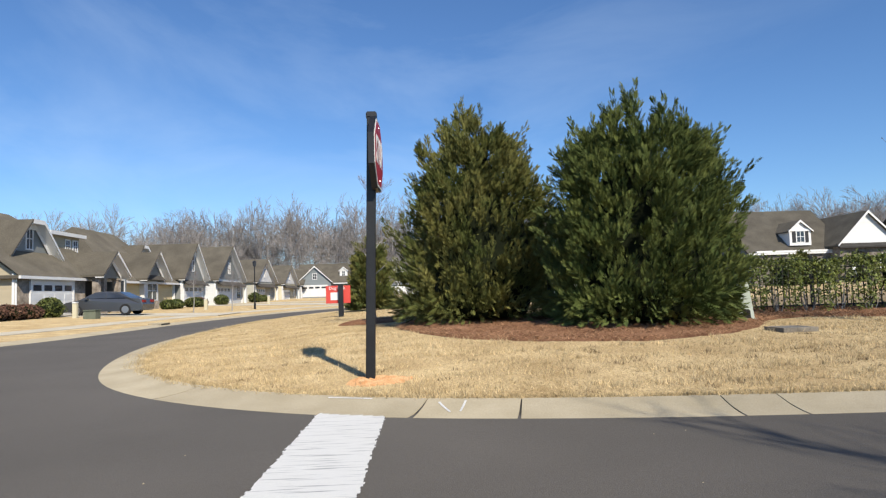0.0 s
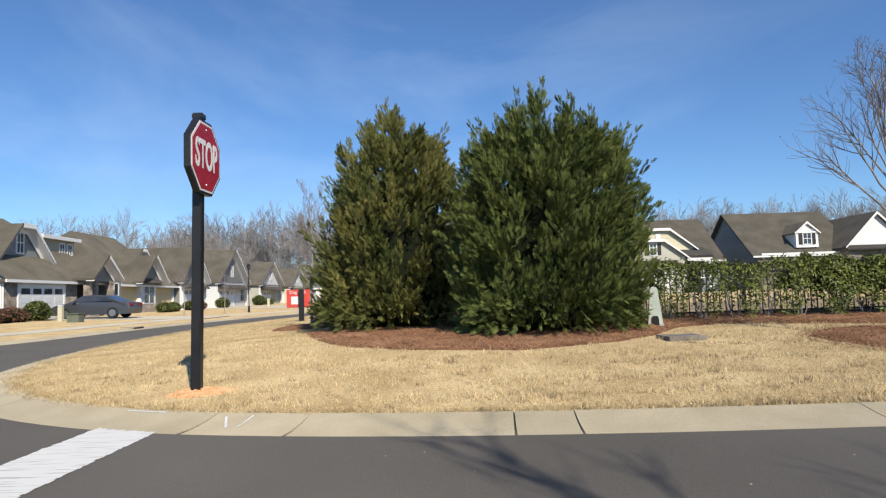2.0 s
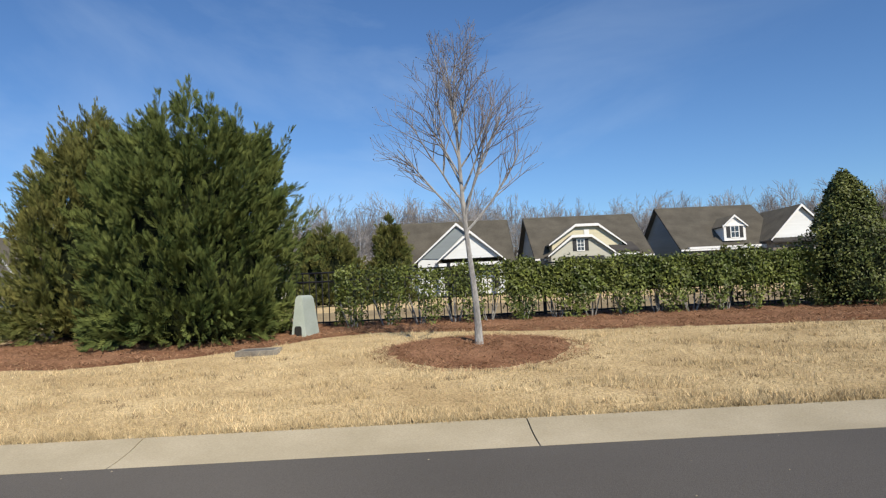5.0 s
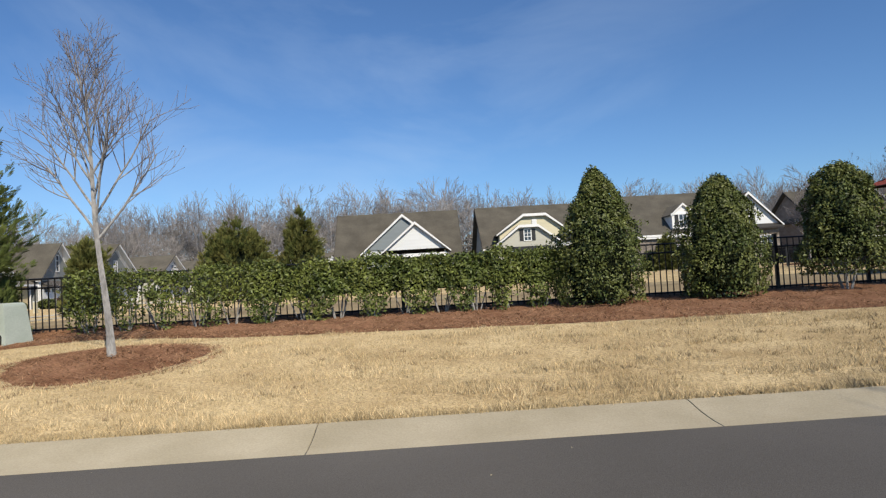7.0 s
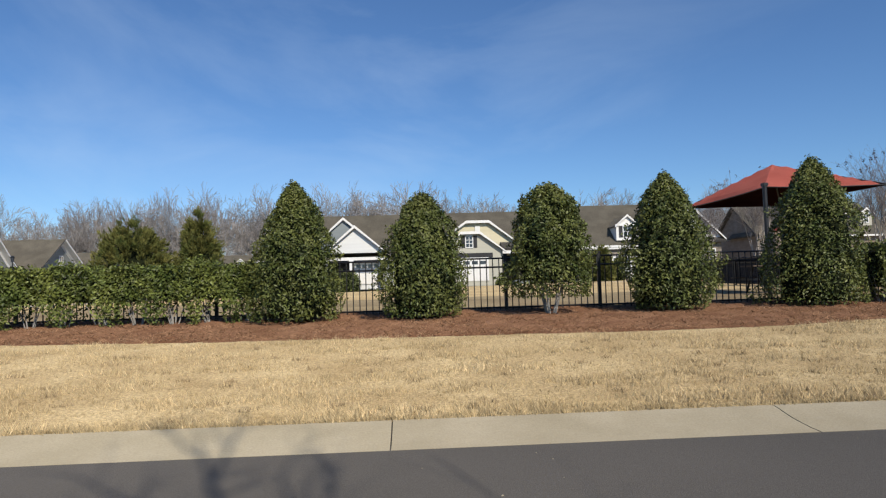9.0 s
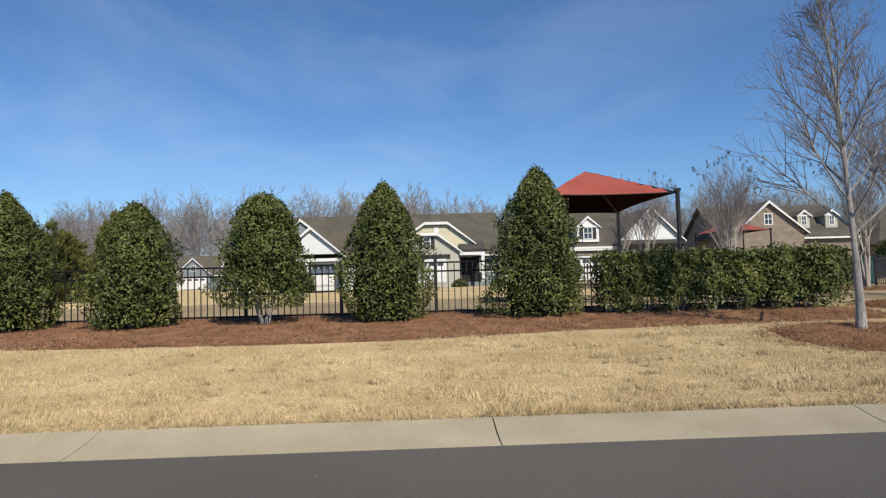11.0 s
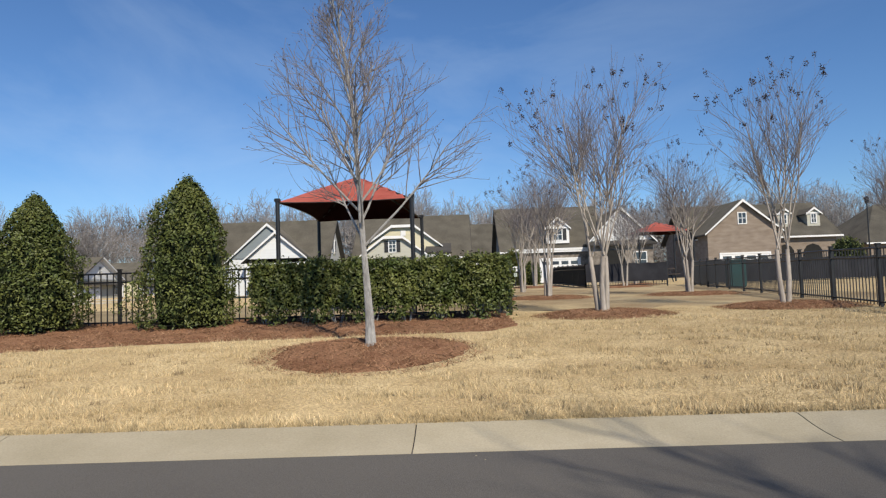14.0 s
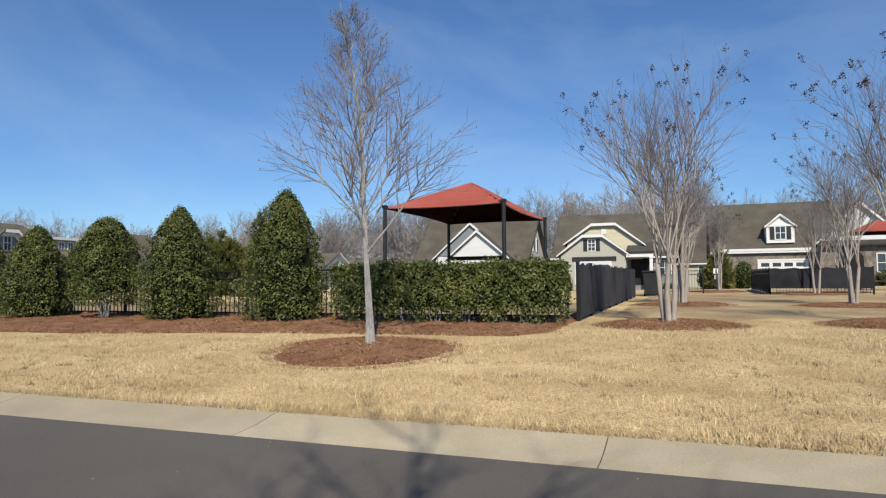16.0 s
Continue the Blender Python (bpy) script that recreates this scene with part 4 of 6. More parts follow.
def main_block(root, x0, x1, y0, y1, ze, zr, wall, roof="roof", o=0.45, t=0.18, hip0=0.0, hip1=0.0):
    """Body with its ridge along x; hip0 and hip1 pull the ridge's ends in."""
    ym = (y0 + y1) / 2
    bm = bmesh.new()
    if hip0 or hip1:
        add_box(bm, x0, x1, y0, y1, -0.5, ze - 0.1)
        if not hip0:
            add_prism(bm, [(y0, ze - 0.3), (ym, zr - t - 0.1), (y1, ze - 0.3)], "x", x0 + 0.02, x0 + 0.3)
    else:
        add_prism(bm, [(y0, -0.5), (y0, ze), (ym, zr - t), (y1, ze), (y1, -0.5)], "x", x0, x1)
    part("wall", bm, wall, root)
    zo = ze - o * (zr - ze) / (ym - y0)
    bm = bmesh.new()
    e = [(x0 - o, y0 - o, zo), (x1 + o, y0 - o, zo), (x1 + o, y1 + o, zo), (x0 - o, y1 + o, zo)]
    top = [bm.verts.new(p) for p in e]
    r0, r1 = bm.verts.new((x0 - o + hip0, ym, zr)), bm.verts.new((x1 + o - hip1, ym, zr))
    low = [bm.verts.new((x, y, z - t)) for x, y, z in e]
    if hip0 or hip1:
        bm.faces.new((top[0], top[1], r1, r0))
        bm.faces.new((top[2], top[3], r0, r1))
        bm.faces.new((top[1], top[2], r1))
        if hip0:
            bm.faces.new((top[3], top[0], r0))
        bm.faces.new(low[::-1])
        for i in range(4):
            bm.faces.new((top[i], low[i], low[(i + 1) % 4], top[(i + 1) % 4]))
    else:
        q0, q1 = bm.verts.new((x0 - o, ym, zr - t)), bm.verts.new((x1 + o, ym, zr - t))
        bm.faces.new((top[0], top[1], r1, r0))
        bm.faces.new((top[2], top[3], r0, r1))
        bm.faces.new((low[1], low[0], q0, q1))
        bm.faces.new((low[3], low[2], q1, q0))
        bm.faces.new((top[0], r0, q0, low[0]))
        bm.faces.new((top[3], low[3], q0, r0))
        bm.faces.new((top[1], low[1], q1, r1))
        bm.faces.new((top[2], r1, q1, low[2]))
        bm.faces.new((top[0], low[0], low[1], top[1]))
        bm.faces.new((top[2], low[2], low[3], top[3]))
    part("roof", bm, M[roof], root)
    g = bmesh.new()
    add_box(g, x0 - o, x1 + o, y0 - o - 0.11, y0 - o - 0.002, zo - t - 0.02, zo - 0.03)
    part("gutter", g, M["white"], root)
    if not (hip0 or hip1):
        for x, sgn in ((x0 - o, -1), (x1 + o, 1)):
            f = bmesh.new()
            xa, xb = sorted((x + sgn * 0.003, x + sgn * 0.05))
            add_prism(f, [(y0 - o, zo - 0.02), (ym, zr - 0.02), (ym, zr - 0.18), (y0 - o, zo - 0.16)], "x", xa, xb)
            add_prism(f, [(y1 + o, zo - 0.02), (ym, zr - 0.02), (ym, zr - 0.18), (y1 + o, zo - 0.16)], "x", xa, xb)
            part("rake_trim", f, M["roofdark"], root)


def front_gable(root, xl, zl, xa, za, xr, zr, y0, y1, wall, roof="roof", clip=0.0, o=0.35, t=0.16, base=-0.5, name="gable", deep=0.0):
    """A gable that faces the front, from eave (xl, zl) over the apex to eave (xr, zr); clip: width of a cut-off top."""
    a0, a1 = xa - clip / 2, xa + clip / 2
    pts = [(xl, base), (xr, base), (xr, zr), (a1, za - t)] + ([(a0, za - t)] if clip else []) + [(xl, zl)]
    w = part(name, prism(pts, "y", y0, y1), wall, root)
    sl, sr = (za - zl) / (a0 - xl), (za - zr) / (xr - a1)
    L, R = (xl - o, zl - o * sl + t), (xr + o, zr - o * sr + t)
    T = [(a0, za + 0.02)] + ([(a1, za + 0.02)] if clip else [])
    T2 = [(a1, za - t)] + ([(a0, za - t)] if clip else [])
    part("roof", prism([L] + T + [R, (R[0], R[1] - t)] + T2 + [(L[0], L[1] - t)], "y", y0 - (deep or o), y1), M[roof], root)
    d = 0.13
    if deep:
        U = [(L[0], L[1] - t - 0.004)] + [(q[0], q[1] - 0.004) for q in T2[::-1]] + [(R[0], R[1] - t - 0.004)]
        part("soffit", prism(U + [(q[0], q[1] - 0.05) for q in U[::-1]], "y", y0 - deep + 0.02, y0 - 0.004), M["white"], root)
        e = 0.34
        W = [(xl, zl - 0.06)] + [(q[0], q[1] - 0.06) for q in T2[::-1]] + [(xr, zr - 0.06)]
        part("frieze_board", prism(W + [(q[0], q[1] - e) for q in W[::-1]], "y", y0 - 0.10, y0 - 0.082), M["white"], root)
    ya, yb = y0 - (deep or o) - 0.06, y0 - (deep or o) - 0.003
    da = 0.02 if deep else d
    # deep gables: left rake coloured dark for its shadow line, right rake white
    part("rake_trim", prism([(L[0], L[1] + 0.01), (T[0][0], T[0][1] + 0.01), (T[0][0], za - t - 0.08 if not deep else za - 0.05), (L[0], L[1] - da)], "y", ya, yb), M["roofdark"] if deep else M["white"], root)
    part("rake_trim", prism([(T[0][0] + 0.004, T[0][1] + 0.01)] + ([(T[1][0], T[1][1] + 0.01)] if clip else []) + [(R[0], R[1] + 0.01), (R[0], R[1] - d)] + ([(T2[0][0], T2[0][1] - 0.08)] if clip else []) + [(T[0][0] + 0.004, za - t - 0.08)], "y", ya, yb), M["white"], root)
    return w


def column(root, x, y, z0, z1, r, mat):
    bm = boxm(x - r, x + r, y - r, y + r, z0, z1)
    add_box(bm, x - r * 1.3, x + r * 1.3, y - r * 1.3, y + r * 1.3, z0, z0 + 0.15)
    add_box(bm, x - r * 1.3, x + r * 1.3, y - r * 1.3, y + r * 1.3, z1 - 0.12, z1)
    part("column", bm, mat, root)


def dormer(root, x, w, z0, z1, za, y0, y1, wall="white", roof="roof"):
    front_gable(root, x - w / 2, z1, x, za, x + w / 2, z1, y0, y1, M[wall], roof, o=0.18, t=0.12, base=z0, name="dormer")
    window(root, x, z0 + 0.35, w * 0.34, z1 - z0 - 0.45, y0, shutters=w > 2.0)
    part("pediment_band", boxm(x - w / 2 - 0.1, x + w / 2 + 0.1, y0 - 0.1, y0 - 0.004, z1 - 0.06, z1 + 0.1), M["white"], root)


# row across the park
h = thing("house", pose(0, 65, 1.0), "white sided house with nested front gables and brown shingles", "house", "houses across the park")
main_block(h, 4.7, 16.6, 1, 11, 2.75, 7.35, M["whitesiding"])
front_gable(h, 7.3, 2.95, 11.2, 6.55, 15.3, 2.95, 0, 6, M["whitesiding"])
front_gable(h, 9.4, 2.9, 12.4, 5.62, 15.4, 2.9, -1.5, 0.02, M["whitesiding"], "roofdark", base=3.0)
part("valley_roof", prism([(7.6, 3.2), (10.9, 6.15), (12.2, 5.75), (9.5, 3.1)], "y", -0.12, -0.01), M["bluegrey"], h, "blue-grey metal roof strip")
# dark panel on the wall paints the shade band under the gable
part("porch_shade_panel", boxm(9.6, 15.2, -0.03, -0.005, 0, 3.0), M["dark"], h)
part("porch_beam", boxm(9.3, 15.5, -1.5, -1.2, 2.3, 2.6), M["white"], h)
for cx in (9.6, 12.0, 15.2):
    column(h, cx, -1.35, 0, 2.3, 0.16, M["white"])
window(h, 6.0, 0.9, 1.0, 1.4, 1.0)
garage(h, 12.3, 14.6, 0.0, 2.1, -0.04)
for yy in (5.2, 6.8):
    part("window", boxm(16.6, 16.66, yy - 0.35, yy + 0.35, 3.7, 5.2), M["white"], h)
    part("pane", boxm(16.655, 16.68, yy - 0.22, yy + 0.22, 3.85, 5.05), M["glass"], h)

h = thing("house", pose(0, 65, 1.0), "beige house with clipped front gables and cream boards", "house", "houses across the park")
main_block(h, 19.6, 30.9, 2, 14, 3.1, 7.6, M["bluegrey"])
front_gable(h, 20.5, 3.05, 23.6, 4.85, 26.7, 3.05, 0, 7, M["beige"], clip=1.9)
front_gable(h, 20.9, 4.2, 24.5, 6.05, 28.1, 4.0, 1.4, 8, M["cream"], clip=2.3, base=2.5)
part("board_vent", boxm(24.25, 24.75, 1.32, 1.39, 5.0, 5.5), M["white"], h)
window(h, 23.5, 3.35, 0.62, 1.05, 0.0, shutters=True, cols=2, rows=3)
part("porch_roof", prism([(-0.4, 3.15), (2.2, 4.15), (2.2, 3.95), (-0.4, 2.95)], "x", 26.75, 29.3), M["roofdark"], h)
part("porch_beam", boxm(26.75, 29.2, -0.35, -0.1, 2.62, 2.94), M["white"], h)
# flat dark panel in place of the porch's shaded depth
part("porch_shade_panel", boxm(27.0, 29.1, 1.96, 1.99, 0, 2.6), M["dark"], h)
column(h, 29.0, -0.2, 0, 2.62, 0.15, M["white"])
part("garage_band", boxm(21.6, 25.8, -0.06, -0.01, 2.3, 2.75), M["shutter"], h)
garage(h, 22.0, 25.2, 0.0, 2.15, 0.0)
window(h, 30.1, 1.0, 1.1, 1.3, 2.0)
window(h, 30.1 - 0.9, 1.0, 0.5, 1.3, 2.0)

h = thing("house", pose(0, 65, 1.0), "grey house with stone front, white dormer and white gable", "house", "houses across the park")
main_block(h, 34.6, 44.8, 2, 15, 3.35, 8.1, M["bluegrey"])
part("stone_front", boxm(34.7, 43.0, 1.78, 1.99, -0.4, 3.1), M["stone"], h)
dormer(h, 40.15, 2.3, 3.75, 5.3, 6.4, 2.2, 6.5)
front_gable(h, 43.0, 3.75, 46.0, 7.0, 49.1, 3.75, 0.2, 8, M["whitesiding"], base=3.5)
part("stone_wall", boxm(43.0, 49.1, 0.25, 8, -0.4, 3.52), M["stone"], h)
part("porch_roof", prism([(-0.3, 3.35), (0.24, 3.75), (0.24, 3.4), (-0.3, 3.2)], "x", 42.7, 49.4), M["roofdark"], h)
# arch-shaped dark panel, the porch shade painted on the stone wall
part("arch_shade_panel", prism([(44.2, 0), (46.2, 0), (46.2, 2.3), (45.9, 2.7), (45.2, 2.85), (44.5, 2.7), (44.2, 2.3)], "y", 0.2, 0.24), M["dark"], h)
window(h, 47.8, 1.0, 1.2, 1.5, 0.25)
garage(h, 38.3, 42.1, -0.2, 2.1, 1.77)
part("gutter_board", boxm(35.0, 43.2, 1.4, 1.7, 3.0, 3.22), M["white"], h)

h = thing("house", pose(0, 65, 1.0), "tan brick house with a steep front gable and dormers", "house", "houses across the park")
main_block(h, 54.2, 68.0, 2, 12, 4.0, 7.5, M["brick"])
front_gable(h, 54.0, 4.1, 57.4, 7.2, 61.0, 4.1, -1, 8, M["brick"])
window(h, 57.4, 4.9, 0.7, 1.0, -1.0)
dormer(h, 63.4, 1.3, 4.7, 6.0, 6.6, 3.0, 7.0, "beige")
dormer(h, 66.4, 1.3, 4.7, 6.0, 6.6, 3.0, 7.0, "beige")
garage(h, 55.2, 59.8, -0.2, 1.95, -1.0)
# two dark arch shapes on the brick, painted shade without a recess
for cx in (62.8, 65.6):
    part("arch_shade_panel", prism([(cx - 0.9, 0), (cx + 0.9, 0), (cx + 0.9, 2.2), (cx + 0.6, 2.65), (cx, 2.85), (cx - 0.6, 2.65), (cx - 0.9, 2.2)], "y", 1.93, 1.98), M["dark"], h)
h = thing("house", pose(0, 68, 1.0), "low brick house with a hipped brown roof", "house", "houses across the park")
main_block(h, 73, 88, 2, 14, 3.2, 7.4, M["brick"], hip0=5, hip1=5)
window(h, 77, 1.0, 1.2, 1.4, 2.0)
window(h, 82, 1.0, 1.2, 1.4, 2.0)

h = thing("house", pose(0, 98, 1.1), "taupe-roofed house set back behind the gap", "house", "houses across the park")
main_block(h, 25, 41, 0, 14, 3.2, 9.2, M["beige"])
window(h, 29, 1.0, 1.2, 1.4, 0.0)
window(h, 34, 1.0, 1.2, 1.4, 0.0)

# row along the side street: fronts face the street
LROW = pose(-22.5, 0, 0.3, 0, 0, 90)


def corner_trim(root, x, y, z, z0=-0.3):
    """White corner board with a downspout on its street side."""
    part("corner_board", boxm(x - 0.09, x + 0.09, y - 0.03, y + 0.09, z0, z), M["white"], root)
    part("downspout", tube((x, y - 0.09, z0 + 0.1), (x, y - 0.09, z), 0.05, 0.05, 6), M["white"], root)


h = thing("house", pose(-22.5, -0.9, 0.3, 0, 0, 90), "tan house with stone garage front, porch gable and dormers", "house", "houses on the side street")
main_block(h, 38.0, 50.5, 0, 10.5, 2.75, 6.9, M["tan"], hip1=5.0)
part("stone_front", boxm(38.05, 45.4, -0.16, -0.01, -0.4, 2.6), M["stone"], h)
garage(h, 39.2, 43.7, 0.0, 2.05, -0.17)
front_gable(h, 39.6, 3.9, 42.0, 5.95, 44.5, 3.9, 1.6, 7, M["grey"], clip=1.2, base=2.9, deep=0.6)
window(h, 42.0, 4.2, 0.6, 1.25, 1.6, rows=2)
part("box_dormer", boxm(45.5, 49.6, 2.4, 8, 4.0, 5.5), M["tan"], h)
part("box_dormer_roof", prism([(2.0, 5.45), (2.0, 5.7), (8, 6.0), (8, 5.8)], "x", 45.2, 49.9), M["white"], h)
for cx in (48.0, 49.0):
    window(h, cx, 4.5, 0.5, 0.7, 2.4)
front_gable(h, 44.9, 2.75, 46.5, 4.2, 48.2, 2.75, -1.2, 4, M["grey"], base=2.4, deep=0.6)
# dark panel behind the columns, porch shade put into its colour
part("porch_shade_panel", boxm(45.5, 48.2, -0.04, -0.005, 0, 2.4), M["dark"], h)
for cx in (45.1, 45.9, 48.0):
    column(h, cx, -1.05, 0, 2.4, 0.2, M["stone"])
part("side_wall", boxm(48.5, 50.6, -0.6, 6, -0.4, 2.8), M["bluegrey"], h)
corner_trim(h, 37.9, -0.02, 2.5)
window(h, 49.5, 0.6, 1.3, 1.7, -0.6)

h = thing("house", LROW, "yellow sided house with a bay window under a small gable", "house", "houses on the side street")
main_block(h, 50.2, 62.2, 0.5, 10.5, 2.75, 6.95, M["yellow"], hip0=4.0, hip1=1.6)
front_gable(h, 53.6, 2.75, 55.9, 4.85, 58.1, 2.75, -0.1, 6, M["grey"], base=2.4, deep=0.6)
part("bay_wall", boxm(54.5, 57.6, 0.05, 0.5, -0.4, 0.75), M["stone"], h)
part("bay_frame", boxm(54.6, 57.5, 0.1, 0.5, 0.75, 2.5), M["white"], h)
part("bay_roof", prism([(-0.45, 2.5), (-0.12, 2.9), (-0.12, 2.5)], "x", 54.3, 57.8), M["roofdark"], h)
window(h, 56.1, 0.85, 1.9, 1.5, 0.09, cols=2, rows=2)
front_gable(h, 58.2, 4.5, 59.6, 5.7, 61.2, 4.5, 2.6, 7, M["white"], clip=0.8, base=3.9, deep=0.6)
window(h, 59.7, 4.65, 0.8, 0.6, 2.6)
corner_trim(h, 50.3, 0.44, 2.5)
corner_trim(h, 61.9, 0.44, 2.5)

h = thing("house", pose(-22.5, -1.2, 0.3, 0, 0, 90), "grey gabled house with a white garage door", "house", "houses on the side street")
front_gable(h, 63.6, 3.0, 66.9, 6.3, 70.2, 3.0, 0, 11, M["grey"], deep=0.6)
part("gable_boarding", prism([(63.9, 2.95), (66.9, 5.9), (69.9, 2.95), (69.9, 2.4), (63.9, 2.4)], "y", -0.08, -0.006), M["grey"], h)
part("garage_surround", boxm(63.7, 70.1, -0.09, -0.006, -0.4, 2.4), M["whitesiding"], h)
garage(h, 64.3, 69.4, 0.0, 2.1, -0.1)
window(h, 66.9, 3.6, 0.45, 1.5, -0.09, cols=1, rows=3)
corner_trim(h, 63.66, -0.14, 2.6)
corner_trim(h, 70.1, -0.14, 2.6)
part("pent_roof", prism([(-0.7, 2.25), (-0.1, 2.65), (-0.1, 2.5), (-0.7, 2.12)], "x", 63.8, 70.0), M["roofdark"], h)


def gabled_house(x0, w, zr, wall, boards, label):
    h = thing("house", pose(-22.5, -0.9, 0.3, 0, 0, 90), label, "house", "houses on the side street")
    xm = x0 + w / 2
    front_gable(h, x0, 3.0, xm, zr, x0 + w, 3.0, 0, 12, M[wall], deep=0.6)
    k = (zr - 3.0) / (w / 2)
    part("gable_boarding", prism([(xm - w * 0.4, 3.0 + 0.02), (xm, 3.0 + k * w * 0.4), (xm + w * 0.4, 3.02)], "y", -0.07, -0.006), M[boards], h)
    garage(h, x0 + 0.9, x0 + 0.9 + min(5.0, w * 0.5), 0.0, 2.1, 0.0)
    window(h, xm, 3.7, 0.7, 1.2, -0.07)
    window(h, x0 + w - 1.5, 0.8, 1.3, 1.6, 0.0)
    part("pent_roof", prism([(-0.8, 2.3), (-0.004, 2.75), (-0.004, 2.6), (-0.8, 2.15)], "x", x0 + 0.5, x0 + w - 0.4), M["roofdark"], h)
    column(h, x0 + w - 0.6, -0.65, 0, 2.2, 0.15, M["white"])
    corner_trim(h, x0 + 0.02, -0.05, 2.7)
    corner_trim(h, x0 + w - 0.02, -0.05, 2.7)
    return h


gabled_house(73.6, 11, 6.9, "whitesiding", "grey", "white house with a steep grey-boarded front gable")
gabled_house(91, 12, 6.3, "beige", "white", "beige house with a white front gable")
gabled_house(109, 12, 6.2, "cream", "white", "cream house with a white front gable")
gabled_house(126, 12, 6.2, "bluegrey", "white", "blue-grey house with a white front gable")
FAR = pose(-4.6, 128, 0.9)
hf = thing("house", FAR, "dark green house with gable, dormers and white garage", "house", "houses at the street end")
main_block(hf, -19, -5, 0, 11, 2.9, 6.6, M["bluegrey"])
front_gable(hf, -18.6, 2.9, -15.5, 5.9, -12.4, 2.9, -1.2, 5, M["bluegrey"])
garage(hf, -18.0, -13.2, 0, 2.1, -1.2)
window(hf, -15.5, 3.4, 0.7, 1.0, -1.2)
dormer(hf, -10.3, 1.5, 3.6, 5.0, 5.7, 1.6, 5)
dormer(hf, -6.8, 1.5, 3.6, 5.0, 5.7, 1.6, 5)
hf = thing("house", FAR, "grey house with a white garage and a dormer", "house", "houses at the street end")
main_block(hf, -3, 12, 2, 13, 2.9, 6.8, M["beige"])
garage(hf, -2.4, 3.0, 0, 2.1, 2.0)
dormer(hf, 0.5, 1.8, 3.6, 5.0, 5.8, 3.2, 7)

# ---- paths on the house side ----
def strip(name, pts, w, lift, label, category):
    line = smooth_line(pts, 0.6)
    t = np.gradient(line, axis=0)
    t /= np.linalg.norm(t, axis=1)[:, None]
    nrm = np.c_[-t[:, 1], t[:, 0]]
    L, R = line + nrm * w / 2, line - nrm * w / 2
    zl, zr = height(L[:, 0], L[:, 1]) + lift, height(R[:, 0], R[:, 1]) + lift
    V, F = [], []
    for (a, b, z) in ((L, R, 0),):
        for i in range(len(line)):
            V += [(L[i, 0], L[i, 1], zl[i]), (R[i, 0], R[i, 1], zr[i]), (R[i, 0], R[i, 1], zr[i] - 0.1), (L[i, 0], L[i, 1], zl[i] - 0.1)]
    for i in range(len(line) - 1):
        for j in range(4):
            F.append((4 * i + j, 4 * i + (j + 1) % 4, 4 * i + 4 + (j + 1) % 4, 4 * i + 4 + j))
    ob = link_mesh(name, V, F, M["drive"])
    return tagged(ob, label, category, kind="structure")


strip("pavement", [(-60, 13.0), (-25, 13.4), (-17.5, 15), (-14.6, 18), (-13.6, 22), (-13.8, 31), (-13.0, 42), (-11, 53), (-7, 62.5)], 1.2, 0.025, "pale concrete pavement along the side street", "pavement")
for y, w in ((41.5, 5.0), (66.8, 5.2), (77.2, 5.0)):
    strip("driveway", [(-22.4, y), (-11.9 if y < 60 else -6.0, y)], w, 0.035, "pale concrete driveway in front of a garage", "driveway")
strip("pavement", [(30.9, 48), (34, 48.5), (60, 50)], 1.3, 0.02, "pale concrete path beyond the dog park", "pavement")

